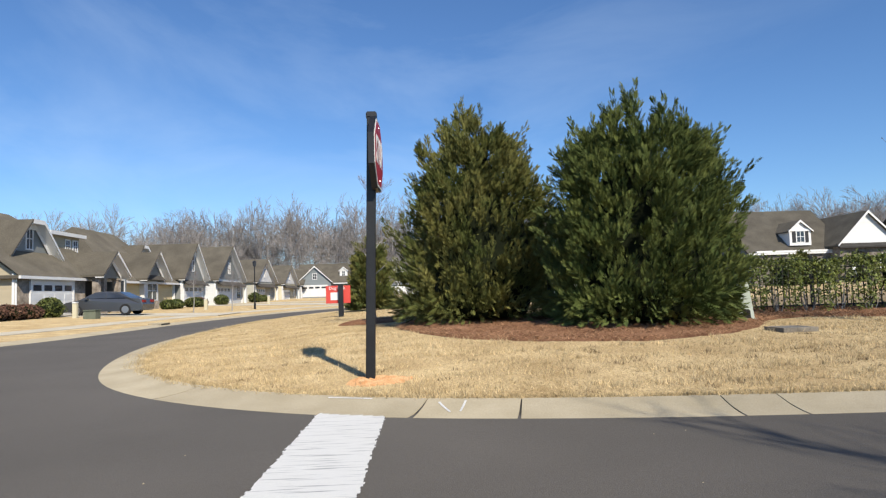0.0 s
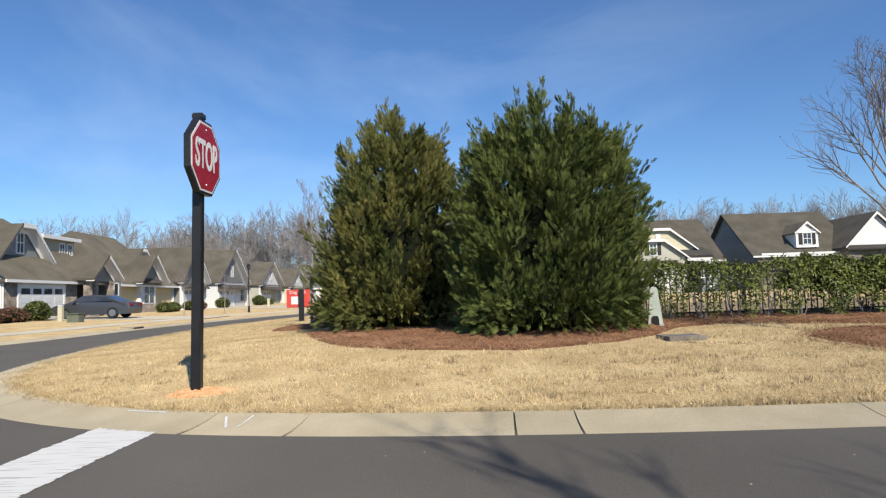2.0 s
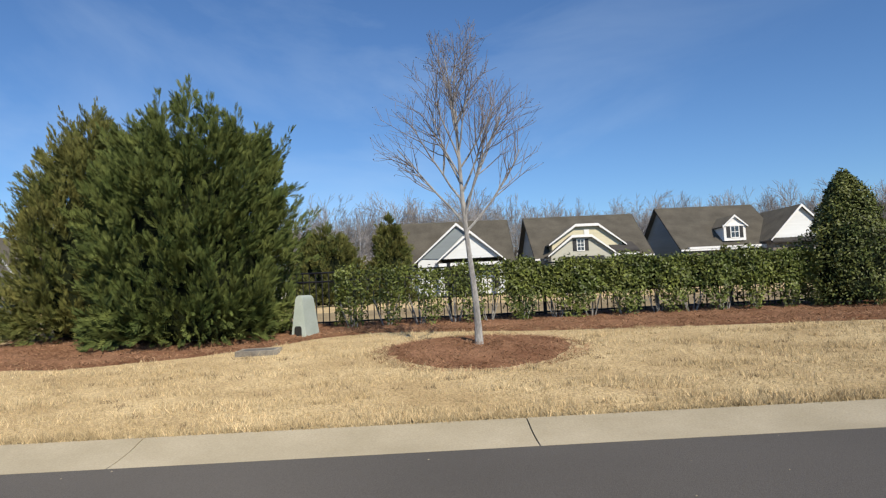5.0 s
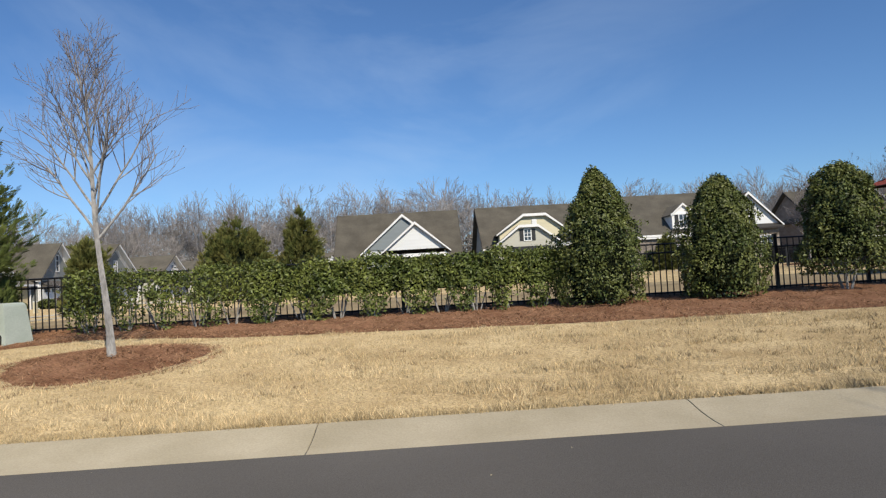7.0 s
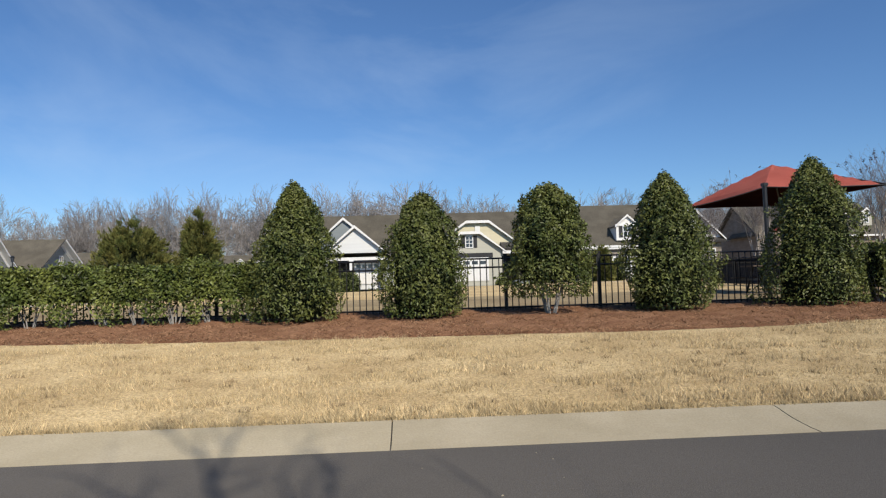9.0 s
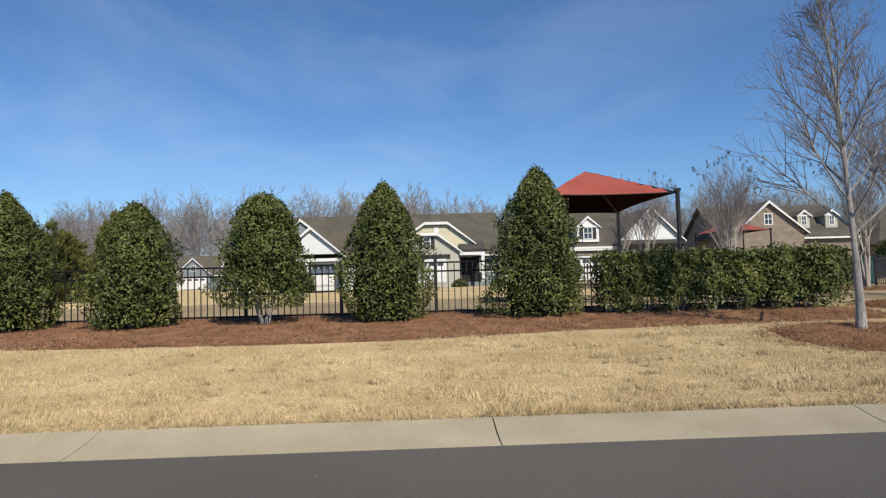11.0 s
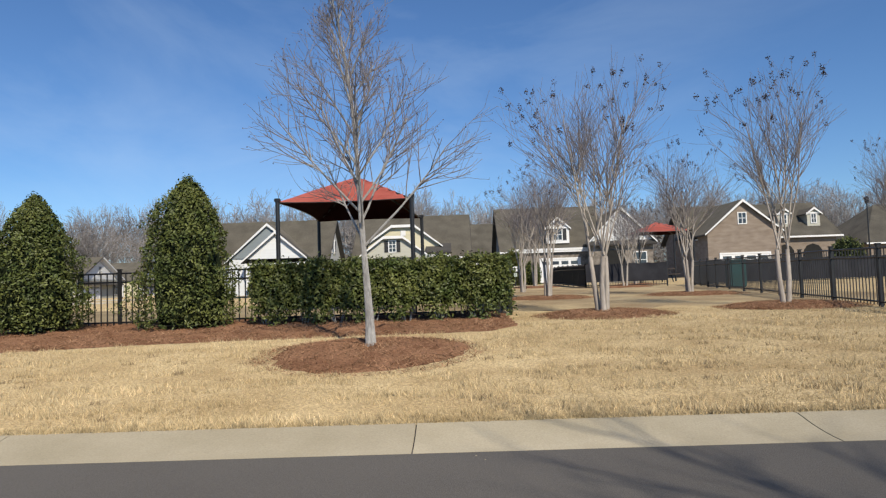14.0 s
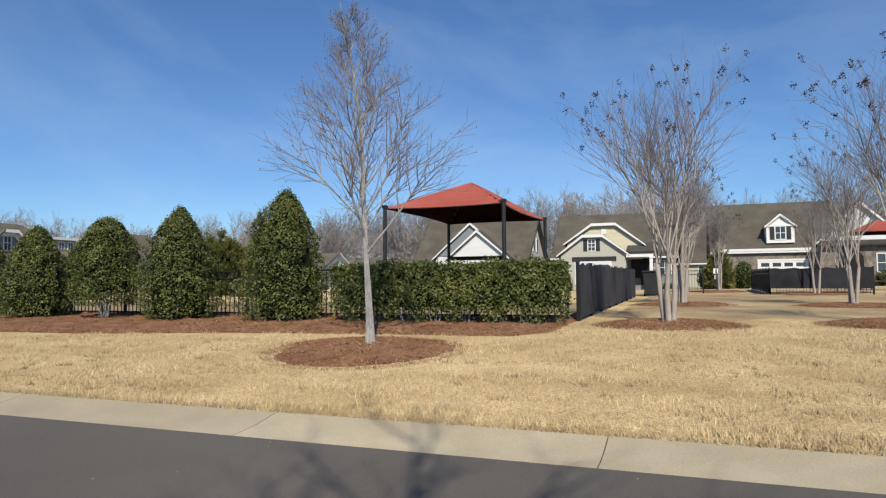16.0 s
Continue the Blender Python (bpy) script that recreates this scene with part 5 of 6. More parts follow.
# ---- parked car and street things ----
def car():
    root = thing("car", pose(-19.1, 40.8, gz(-19.1, 40.8) + 0.03, 0, 0, 180), "dark grey four-door saloon parked on the driveway", "car")
    bm = bmesh.new()
    side = [(-2.42, 0.32), (-2.46, 0.62), (-2.36, 0.92), (-1.7, 1.02), (-0.95, 1.38), (-0.2, 1.45), (0.45, 1.40), (1.25, 0.98), (2.1, 0.82), (2.42, 0.66), (2.45, 0.35), (2.3, 0.24), (-2.3, 0.24)]
    cab = {3, 4, 5, 6, 7}
    rings = []
    for y, k in ((-0.91, 0.97), (-0.88, 1.0), (0.88, 1.0), (0.91, 0.97)):
        rings.append([bm.verts.new((x * (k if abs(x) > 2 else 1), y * (0.80 if i in (4, 5, 6) else 1.0), z)) for i, (x, z) in enumerate(side)])
    n = len(side)
    for a, b in zip(rings[:-1], rings[1:]):
        for i in range(n):
            bm.faces.new((a[i], a[(i + 1) % n], b[(i + 1) % n], b[i]))
    bm.faces.new(rings[0][::-1])
    bm.faces.new(rings[-1])
    part("body", bm, M["car"], root)
    for sy in (-1, 1):
        for xs in ([(-1.45, 1.04), (-0.92, 1.32), (-0.3, 1.38), (-0.3, 1.04)], [(-0.24, 1.04), (-0.24, 1.385), (0.42, 1.34), (1.0, 1.04)]):
            bm = prism(xs, "y", 0, 0.012)
            for v in bm.verts:
                lean = 1.0 - 0.195 * min(1, max(0, (v.co.z - 1.0) / 0.38))
                v.co.y = sy * (0.915 * lean + v.co.y)
            part("side_window", bm, M["glass"], root, "dark glass")
        for x in (-1.42, 1.45):
            w = part("wheel", tube((x, sy * 0.72, 0.33), (x, sy * 0.925, 0.33), 0.33, 0.33, 22), M["tyre"], root)
            part("rim", tube((x, sy * 0.90, 0.33), (x, sy * 0.935, 0.33), 0.23, 0.21, 18), M["alloy"], w)
        part("tail_lamp", boxm(-2.47, -2.30, sy * 0.62 - 0.22, sy * 0.62 + 0.22, 0.72, 0.88, bevel=0.02), M["lamp_red"], root)
        part("headlamp", boxm(2.25, 2.43, sy * 0.68 - 0.18, sy * 0.68 + 0.18, 0.60, 0.74, bevel=0.02), M["glass"], root)
        part("door_mirror", boxm(0.75, 0.92, sy * 1.0 - 0.08, sy * 1.0 + 0.08, 0.98, 1.10, bevel=0.02), M["car"], root)
    part("rear_window", prism([(-1.66, 1.035), (-0.98, 1.385), (-0.98, 1.37), (-1.66, 1.02)], "y", -0.66, 0.66), M["glass"], root)
    part("windscreen", prism([(0.48, 1.405), (1.22, 1.0), (1.22, 0.985), (0.48, 1.39)], "y", -0.68, 0.68), M["glass"], root)
    return root


car()


def lamp_post(x, y, hgt):
    root = thing("street_lamp", pose(x, y, gz(x, y)), "black street lamp post with a lantern head", "street lamp", "street lamps")
    bm = tube((0, 0, 0), (0, 0, 0.5), 0.10, 0.08, 10)
    add_tube(bm, (0, 0, 0.5), (0, 0, hgt - 0.5), 0.05, 0.04, 8)
    part("pole", bm, M["black"], root)
    bm = tube((0, 0, hgt - 0.5), (0, 0, hgt - 0.12), 0.10, 0.16, 8)
    part("lantern", bm, M["glass"], root)
    part("cap", tube((0, 0, hgt - 0.12), (0, 0, hgt), 0.2, 0.03, 8), M["black"], root)


lamp_post(-13.2, 53, 3.9)
lamp_post(57.5, 45, 5.2)


def post_box(x, y):
    root = thing("marker_post", pose(x, y, gz(x, y)), "short cream marker post on the verge", "post", "marker posts")
    part("post", boxm(-0.12, 0.12, -0.12, 0.12, -0.1, 0.82, bevel=0.02), M["cream"], root)
    part("cap", boxm(-0.14, 0.14, -0.14, 0.14, 0.82, 0.9, bevel=0.03), M["white"], root)


post_box(-19.2, 37.1)
post_box(-16.6, 51.5)
post_box(-15.5, 68)
u = thing("utility_cabinet", pose(-17.6, 35.7, gz(-17.6, 35.7)), "dull green utility cabinet on the verge", "utility box")
part("body", boxm(-0.33, 0.33, -0.3, 0.3, -0.05, 0.42, bevel=0.03), M["greenbox"], u)
part("lid", boxm(-0.36, 0.36, -0.33, 0.33, 0.42, 0.49, bevel=0.03), M["greenbox"], u)
dr = thing("storm_drain", pose(-11.45, 29.0, 0.0), "dark storm drain opening in the far kerb", "storm drain", kind="structure")
part("hood", boxm(-0.25, 0.30, -0.55, 0.55, -0.04, 0.045, bevel=0.015), M["concrete"], dr)
part("mouth", boxm(0.26, 0.325, -0.46, 0.46, -0.07, 0.02), M["dark"], dr)

# ---- plants: shared generators ----
def leaf_cloud(P, N, size, rng, fold=0.25, aspect=0.55, spread=0.9):
    """Rhombic folded leaves at P, facing roughly along N. Returns vertices and triangles."""
    n = len(P)
    D = N + rng.normal(0, spread, (n, 3))
    D /= np.linalg.norm(D, axis=1)[:, None] + 1e-9
    A = np.cross(D, rng.normal(0, 1, (n, 3)))
    A /= np.linalg.norm(A, axis=1)[:, None] + 1e-9
    B = np.cross(D, A)
    s = size * rng.uniform(0.6, 1.3, n)[:, None]
    V = np.empty((n, 4, 3))
    V[:, 0] = P - A * s * 0.5
    V[:, 1] = P + B * s * aspect * 0.5 + D * s * fold * 0.4
    V[:, 2] = P + A * s * 0.5
    V[:, 3] = P - B * s * aspect * 0.5 + D * s * fold * 0.4
    i = np.arange(n)[:, None] * 4
    F = np.concatenate([i + np.array([0, 1, 2]), i + np.array([0, 2, 3])])
    return V.reshape(-1, 3), F


def lumps(rng, k=28, amp=0.22, sharp=32.0):
    d = rng.normal(0, 1, (k, 3))
    d /= np.linalg.norm(d, axis=1)[:, None]
    a = rng.uniform(-amp, amp, k)
    def f(U):
        dot = U @ d.T
        return 1 + (np.exp((dot - 1) * sharp) * a).sum(1)
    return f


def shell(rng, n, rfun, h, lump, depth=0.22):
    t = rng.uniform(0.0, 1, n) ** 0.85
    a = rng.uniform(0, 2 * np.pi, n)
    r = rfun(t)
    U = np.c_[np.cos(a) * r, np.sin(a) * r, (t - 0.45) * h]
    Un = U / (np.linalg.norm(U, axis=1)[:, None] + 1e-9)
    k = lump(Un) * (1 - depth * rng.uniform(0, 1, n) ** 2)
    P = np.c_[np.cos(a) * r * k, np.sin(a) * r * k, t * h * (0.985 + 0.02 * rng.normal(0, 1, n))]
    slope = np.gradient(rfun(np.linspace(0, 1, 50)), 1 / 49)
    nz = -np.interp(t, np.linspace(0, 1, 50), slope) / h
    N = np.c_[np.cos(a), np.sin(a), nz]
    N /= np.linalg.norm(N, axis=1)[:, None]
    return P, N


# solid added inside the foliage: stops see-through, its dark colour paints inner shade
def core_mesh(name, rfun, h, k, mat, parent, z0=0.0, sides=18, rows=12):
    V, F = [], []
    for i in range(rows + 1):
        t = i / rows
        r = float(rfun(np.array([t]))[0]) * k
        for j in range(sides):
            a = 2 * math.pi * j / sides
            w = 1 + 0.05 * math.sin(3 * a + 5 * t)
            V.append((r * w * math.cos(a), r * w * math.sin(a), z0 + (h * 0.95 - z0) * t))
    for i in range(rows):
        for j in range(sides):
            F.append((i * sides + j, i * sides + (j + 1) % sides, (i + 1) * sides + (j + 1) % sides, (i + 1) * sides + j))
    F.append(tuple(range(sides))[::-1])
    F.append(tuple(rows * sides + j for j in range(sides)))
    return link_mesh(name, V, F, mat, parent, smooth=True)


def holly(x, y, h, rad, seed, label, bare=0.10, bulge=0.20, ex=(1.75, 0.80)):
    rng = np.random.default_rng(seed)
    root = thing("shrub", pose(x, y, gz(x, y) + 0.03), label, "shrub", "clipped hollies along the fence")
    def rf(t):
        up = np.clip((t - bulge) / (1 - bulge), 0, 1)
        lo = np.clip(t / bulge, 0, 1)
        return rad * np.where(t > bulge, (1 - up ** ex[0]) ** ex[1], 0.88 + 0.12 * np.sin(lo * np.pi / 2)) + 0.03
    hh = h - bare
    broad, fine = lumps(rng, 34, 0.24, 26.0), lumps(rng, 230, 0.30, 170.0)
    P, N = shell(rng, 17000, rf, hh, lambda U: broad(U) * fine(U), 0.26)
    P[:, 2] += bare
    V, F = leaf_cloud(P, N + np.array([0, 0, 0.25]), 0.060, rng, aspect=0.48, spread=0.9)
    tagged(mesh_np("foliage", V, F, M["leaf"], root), kind="stuff")
    c = core_mesh("inner_shade", rf, hh, 0.70, M["leafshade"], root, 0.06 if bare < 0.1 else 0.30)
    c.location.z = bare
    bm = bmesh.new()
    for k in range(5):
        a = rng.uniform(0, 2 * np.pi)
        add_tube(bm, (0.05 * math.cos(a), 0.05 * math.sin(a), -0.06), (0.35 * rad * math.cos(a), 0.35 * rad * math.sin(a), bare + 0.35), 0.024, 0.013, 6)
    part("stem", bm, M["bark"], root)
    return root


for i, (x, top, rad, bare) in enumerate(((15.46, 2.78, 0.73, 0.04), (17.68, 2.54, 0.74, 0.05), (19.92, 2.66, 0.70, 0.30), (22.05, 2.80, 0.78, 0.05), (24.80, 3.02, 0.80, 0.04))):
    g0 = gz(x, 11.85)
    holly(x, 11.8, top - g0, rad, 100 + i, "clipped conical holly shrub with glossy dark green leaves" if i != 2 else "clipped rounded holly shrub showing its pale bare stem", bare, ex=((1.95, 0.78), (2.3, 0.70), (2.6, 0.62), (1.85, 0.80), (2.0, 0.74))[i])


def hedge(x0, x1, y0, y1, top, seed, label, gaps, ragged=1.0, leaf="hedgeleaf", thin=0.0):
    """A clipped row; plants before x = thin are young and see-through."""
    rng = np.random.default_rng(seed)
    root = thing("hedge", pose(0, 0, 0), label, "hedge")
    n = int((x1 - x0) * 4400)
    L = x1 - x0
    which = rng.uniform(0, 1, n)
    X = rng.uniform(x0, x1, n)
    zb = np.array([gz(x, (y0 + y1) / 2) for x in np.linspace(x0, x1, 60)])
    base = np.interp(X, np.linspace(x0, x1, 60), zb)
    bush = 0.5 + 0.5 * np.sin(2 * np.pi * (X - x0) / 0.80 + 1.7 * np.sin(X * 0.9))
    wave = 0.05 * (bush - 0.6) + 0.05 * np.sin(X * 2.7 + seed) + 0.05 * np.sin(X * 6.1) + 0.06 * np.sin(X * 1.1) * np.sin(X * 10.1 + 1.0)
    H = top - base + wave * ragged
    u = rng.uniform(0, 1, n) ** 0.8
    # leaves thin out towards the ground, plant by plant
    keep = u > (0.72 * gaps * (1 - 0.95 * bush)) + rng.normal(0, 0.09, n)
    yc, yh = (y0 + y1) / 2, (y1 - y0) / 2
    yh_u = yh * (0.75 + 0.3 * np.sin(np.clip(u, 0, 1) * np.pi * 0.8)) * (0.70 + 0.32 * bush) * (1 + 0.14 * np.sin(X * 9.0 + 7 * u) * np.sin(u * 9 + X * 3.1))
    side = np.where(rng.uniform(0, 1, n) < 0.74, -1, 1)
    P = np.c_[X, yc + side * yh_u * (1 - 0.3 * rng.uniform(0, 1, n) ** 2), base + u * H]
    N = np.c_[rng.normal(0, 0.2, n), side, np.full(n, 0.3)]
    cap = which < 0.26
    P[cap, 1] = yc + rng.uniform(-1, 1, cap.sum()) * yh * 0.95
    P[cap, 2] = base[cap] + H[cap] * (0.97 + 0.05 * rng.normal(0, 1, cap.sum()))
    N[cap] = (0, 0, 1)
    ends = (which > 0.26) & (which < 0.31)
    P[ends, 0] = np.where(rng.uniform(0, 1, ends.sum()) < 0.5, x0, x1) + rng.normal(0, 0.05, ends.sum())
    P[ends, 1] = yc + rng.uniform(-1, 1, ends.sum()) * yh
    ok = (keep | cap) & ((X > thin) | (rng.uniform(0, 1, n) < 0.30 + 0.35 * bush))
    P, N = P[ok], N[ok]
    V, F = leaf_cloud(P, N, 0.074, rng, aspect=0.46, spread=0.85)
    tagged(mesh_np("foliage", V, F, M[leaf], root), kind="stuff")
    # near-black box added between the leaves, painted shade of the hedge's inside
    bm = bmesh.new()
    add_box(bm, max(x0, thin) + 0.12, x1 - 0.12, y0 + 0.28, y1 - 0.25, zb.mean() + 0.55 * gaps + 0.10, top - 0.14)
    part("inner_shade", bm, M["leafshade"], root)
    bm = bmesh.new()
    for k in range(int(L / 0.62) + 1):
        xk = x0 + 0.2 + k * 0.62
        if xk > x1:
            break
        for j in range(6):
            a = rng.uniform(0, 2 * np.pi)
            g = gz(xk, yc)
            add_tube(bm, (xk + 0.05 * math.cos(a), yc + 0.04 * math.sin(a), g - 0.04), (xk + 0.25 * math.cos(a), yc + 0.22 * math.sin(a) - 0.05, g + rng.uniform(0.45, 0.75)), 0.012, 0.006, 4, caps=False)
    tagged(part("stem_cover", bm, M["bark"], root, "pale bare stems"), kind="stuff")
    return root


hedge(6.25, 14.85, 11.75, 12.55, 1.42, 21, "clipped evergreen hedge, thin near the ground, against the black fence", 0.68, 0.6, thin=9.2)
hedge(25.95, 30.45, 11.55, 12.45, 1.48, 22, "dense clipped evergreen hedge in front of the shade canopy", 0.4, 0.35, "leaf")


# cypress sprays: a flat fan of scale leaves
def spray_template():
    pts, tri = [], []
    def leaf(c, d, l, w):
        d = np.array(d) / np.linalg.norm(d)
        q = np.array((-d[1], d[0], 0.0))
        k = len(pts)
        pts.extend([np.array(c) - q * w * 0.3, np.array(c) + d * l * 0.5 + q * w, np.array(c) + d * l, np.array(c) + d * l * 0.5 - q * w])
        tri.extend([(k, k + 1, k + 2), (k, k + 2, k + 3)])
    leaf((0, 0.35, 0), (0, 1, 0), 0.68, 0.046)
    for t, s in ((0.1, 1), (0.2, -1), (0.32, 1), (0.45, -1), (0.58, 1), (0.7, -1)):
        leaf((0, t, 0.0), (0.38 * s, 1, 0.10 * s), 0.50 - 0.2 * t, 0.040)
    return np.array(pts), np.array(tri)


SPRAY_V, SPRAY_F = spray_template()


def sprays(P, D, L, rng):
    n = len(P)
    D = D / (np.linalg.norm(D, axis=1)[:, None] + 1e-9)
    A = np.cross(D, rng.normal(0, 1, (n, 3)))
    A /= np.linalg.norm(A, axis=1)[:, None] + 1e-9
    B = np.cross(A, D)
    V = P[:, None] + L[:, None, None] * (SPRAY_V[None, :, 0, None] * A[:, None] + SPRAY_V[None, :, 1, None] * D[:, None] + SPRAY_V[None, :, 2, None] * B[:, None])
    k = len(SPRAY_V)
    F = (np.arange(n)[:, None, None] * k + SPRAY_F[None]).reshape(-1, 3)
    return V.reshape(-1, 3), F


def cypress(x, y, h, rad, seed, label, leaders, plumes=330, count=54, name_mat="cedar", squash=1.0, taper=(0.86, 0.98, 1.0, 0.96, 0.85, 0.66, 0.45, 0.25, 0.03), clear=None, core=0.62, big=1.0):
    rng = np.random.default_rng(seed)
    root = thing("cypress_tree", pose(x, y, gz(x, y)), label, "tree", "cypresses in the mulch bed")
    def rf(t):
        return rad * np.interp(t, [0, 0.06, 0.16, 0.32, 0.5, 0.68, 0.82, 0.92, 1.0], taper)
    a = rng.uniform(0, 2 * np.pi, plumes)
    t = rng.uniform(0.02, 0.88, plumes) ** 0.92
    r = rf(t) * rng.uniform(0.58, 0.98, plumes)
    base = np.c_[np.cos(a) * r, np.sin(a) * r * squash, t * h * 0.93 - 0.02]
    out = np.c_[np.cos(a), np.sin(a), np.zeros(plumes)]
    d = out * rng.uniform(0.35, 1.0, (plumes, 1)) + np.c_[rng.normal(0, 0.22, (plumes, 2)), rng.uniform(0.6, 1.0, plumes)]
    d /= np.linalg.norm(d, axis=1)[:, None]
    ln = rng.uniform(0.26, 0.62, plumes) * (0.85 + 0.25 * (1 - t))
    long = rng.uniform(0, 1, plumes) < 0.16
    ln[long] *= 1.7
    d[long] += (0, 0, 0.35)
    d /= np.linalg.norm(d, axis=1)[:, None]
    lead_b, lead_d, lead_l = [], [], []
    for lx, ly, lz, ll in leaders:
        lead_b.append((lx - x, ly - y, lz - gz(x, y) - ll))
        lead_d.append((rng.normal(0, 0.03), rng.normal(0, 0.03), 1))
        lead_l.append(ll)
        for k in range(7):
            g, f = rng.uniform(0, 2 * np.pi), rng.uniform(0.0, 0.62)
            lead_b.append((lx - x + 0.05 * math.cos(g), ly - y + 0.05 * math.sin(g), lz - gz(x, y) - ll * (1 - f) - 0.1))
            lead_d.append((0.42 * math.cos(g), 0.42 * math.sin(g), 1))
            lead_l.append(ll * rng.uniform(0.35, 0.55))
    base, d, ln = np.vstack([base, lead_b]), np.vstack([d, lead_d]), np.r_[ln, lead_l]
    Ps, Ds, Ls = [], [], []
    for b, dd, l in zip(base, d, ln):
        dd = dd / np.linalg.norm(dd)
        per = int(count * (0.7 + 0.75 * l))
        u = rng.uniform(0, 1, per)
        k = rng.normal(0, 1, (per, 3))
        k -= (k @ dd)[:, None] * dd
        k /= np.linalg.norm(k, axis=1)[:, None]
        rr = (0.010 + 0.095 * (1 - u) ** 0.8 * min(1, l + 0.3)) * rng.uniform(0.3, 1, per)
        Ps.append(b + dd * (u * l)[:, None] + k * rr[:, None])
        Ds.append(dd + k * (0.70 - 0.45 * u)[:, None] + np.array([0, 0, 0.15]))
        Ls.append(rng.uniform(0.11, 0.23, per) * (1.05 - 0.35 * u))
    m = int(plumes * 1.6)
    a = rng.uniform(0, 2 * np.pi, m)
    t = rng.uniform(0, 0.93, m) ** 1.4
    r = rf(t) * rng.uniform(0.72, 0.92, m)
    Ps.append(np.c_[np.cos(a) * r, np.sin(a) * r * squash, t * h * 0.95 + 0.06])
    Ds.append(np.c_[np.cos(a) * 0.8, np.sin(a) * 0.8, rng.uniform(-0.2, 0.9, m)])
    Ls.append(rng.uniform(0.15, 0.28, m))
    # drooping skirts near the ground
    m = int(plumes * 1.8)
    a = rng.uniform(0, 2 * np.pi, m)
    r = rad * rng.uniform(0.72, 1.02, m) * (1 + 0.06 * np.sin(5 * a + seed))
    Ps.append(np.c_[np.cos(a) * r, np.sin(a) * r * squash, rng.uniform(0.10, 0.55, m)])
    Ds.append(np.c_[np.cos(a) * 0.8, np.sin(a) * 0.8, rng.uniform(-0.5, 0.5, m)])
    Ls.append(rng.uniform(0.18, 0.30, m))
    Ps, Ds, Ls = np.vstack(Ps), np.vstack(Ds), np.concatenate(Ls)
    if clear:
        ok = (np.hypot(Ps[:, 0] + x - clear[0], Ps[:, 1] + y - clear[1]) > clear[2]) | (Ps[:, 2] > clear[3])
        Ps, Ds, Ls = Ps[ok], Ds[ok], Ls[ok]
    V, F = sprays(Ps, Ds, Ls * big, rng)
    V[:, 2] = np.maximum(V[:, 2], 0.03)
    tagged(mesh_np("crown", V, F, M[name_mat], root), kind="stuff")
    # dark body added behind the plumes, paints the shade in their gaps
    c = core_mesh("inner_shade", rf, h * 0.90, core, M["cedarshade"], root, 0.10)
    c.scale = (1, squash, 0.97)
    part("trunk", tube((0, 0, -0.1), (0, 0, h * 0.6), 0.14, 0.06, 8), M["bark"], root)
    return root


M["cedar_warm"] = material("browned_cypress_foliage", (0.072, 0.096, 0.024), (0.20, 0.186, 0.054), 1.6, 0.75, bump_scale=9, fine=0.35, per_island=0.22, spec=0.25)
cypress(1.42, 13.5, 4.55, 1.78, 31, "bushy upright cypress with browning tips in the mulch bed", [(1.15, 13.8, 5.25, 0.9), (0.75, 13.6, 4.75, 0.65), (1.7, 13.6, 4.65, 0.65), (0.3, 13.5, 4.35, 0.6), (2.1, 13.6, 4.3, 0.55), (1.3, 13.7, 4.95, 0.6)],
        name_mat="cedar_warm", plumes=760, count=40, taper=(0.82, 0.92, 0.96, 0.95, 0.83, 0.60, 0.36, 0.17, 0.02))
cypress(4.06, 10.95, 3.88, 1.56, 32, "broad bushy green cypress with several leaders", [(3.62, 10.8, 4.42, 0.75), (4.03, 10.9, 4.62, 0.85), (3.2, 10.8, 3.95, 0.65), (4.85, 10.8, 4.12, 0.75), (5.15, 10.9, 3.85, 0.65), (2.8, 10.9, 3.65, 0.6), (5.3, 10.9, 3.5, 0.6), (4.45, 10.7, 4.3, 0.65)],
        plumes=800, count=40, taper=(0.86, 0.96, 1.0, 1.02, 0.99, 0.87, 0.62, 0.34, 0.05), squash=0.85, clear=(5.79, 10.80, 0.55, 1.2))
for i, (x, y, h, r) in enumerate(((2.5, 37, 4.4, 2.3), (6.0, 37, 4.75, 1.05), (-2.2, 30, 3.2, 0.8), (34.6, 58, 3.0, 0.8))):
    cypress(x, y, h, r, 40 + i, "dark green conical conifer beyond the dog park", [(x, y, gz(x, y) + h + 0.15, 0.6)], plumes=int(130 + 150 * r), count=22, core=0.66, name_mat="cedar_warm", big=1.9)


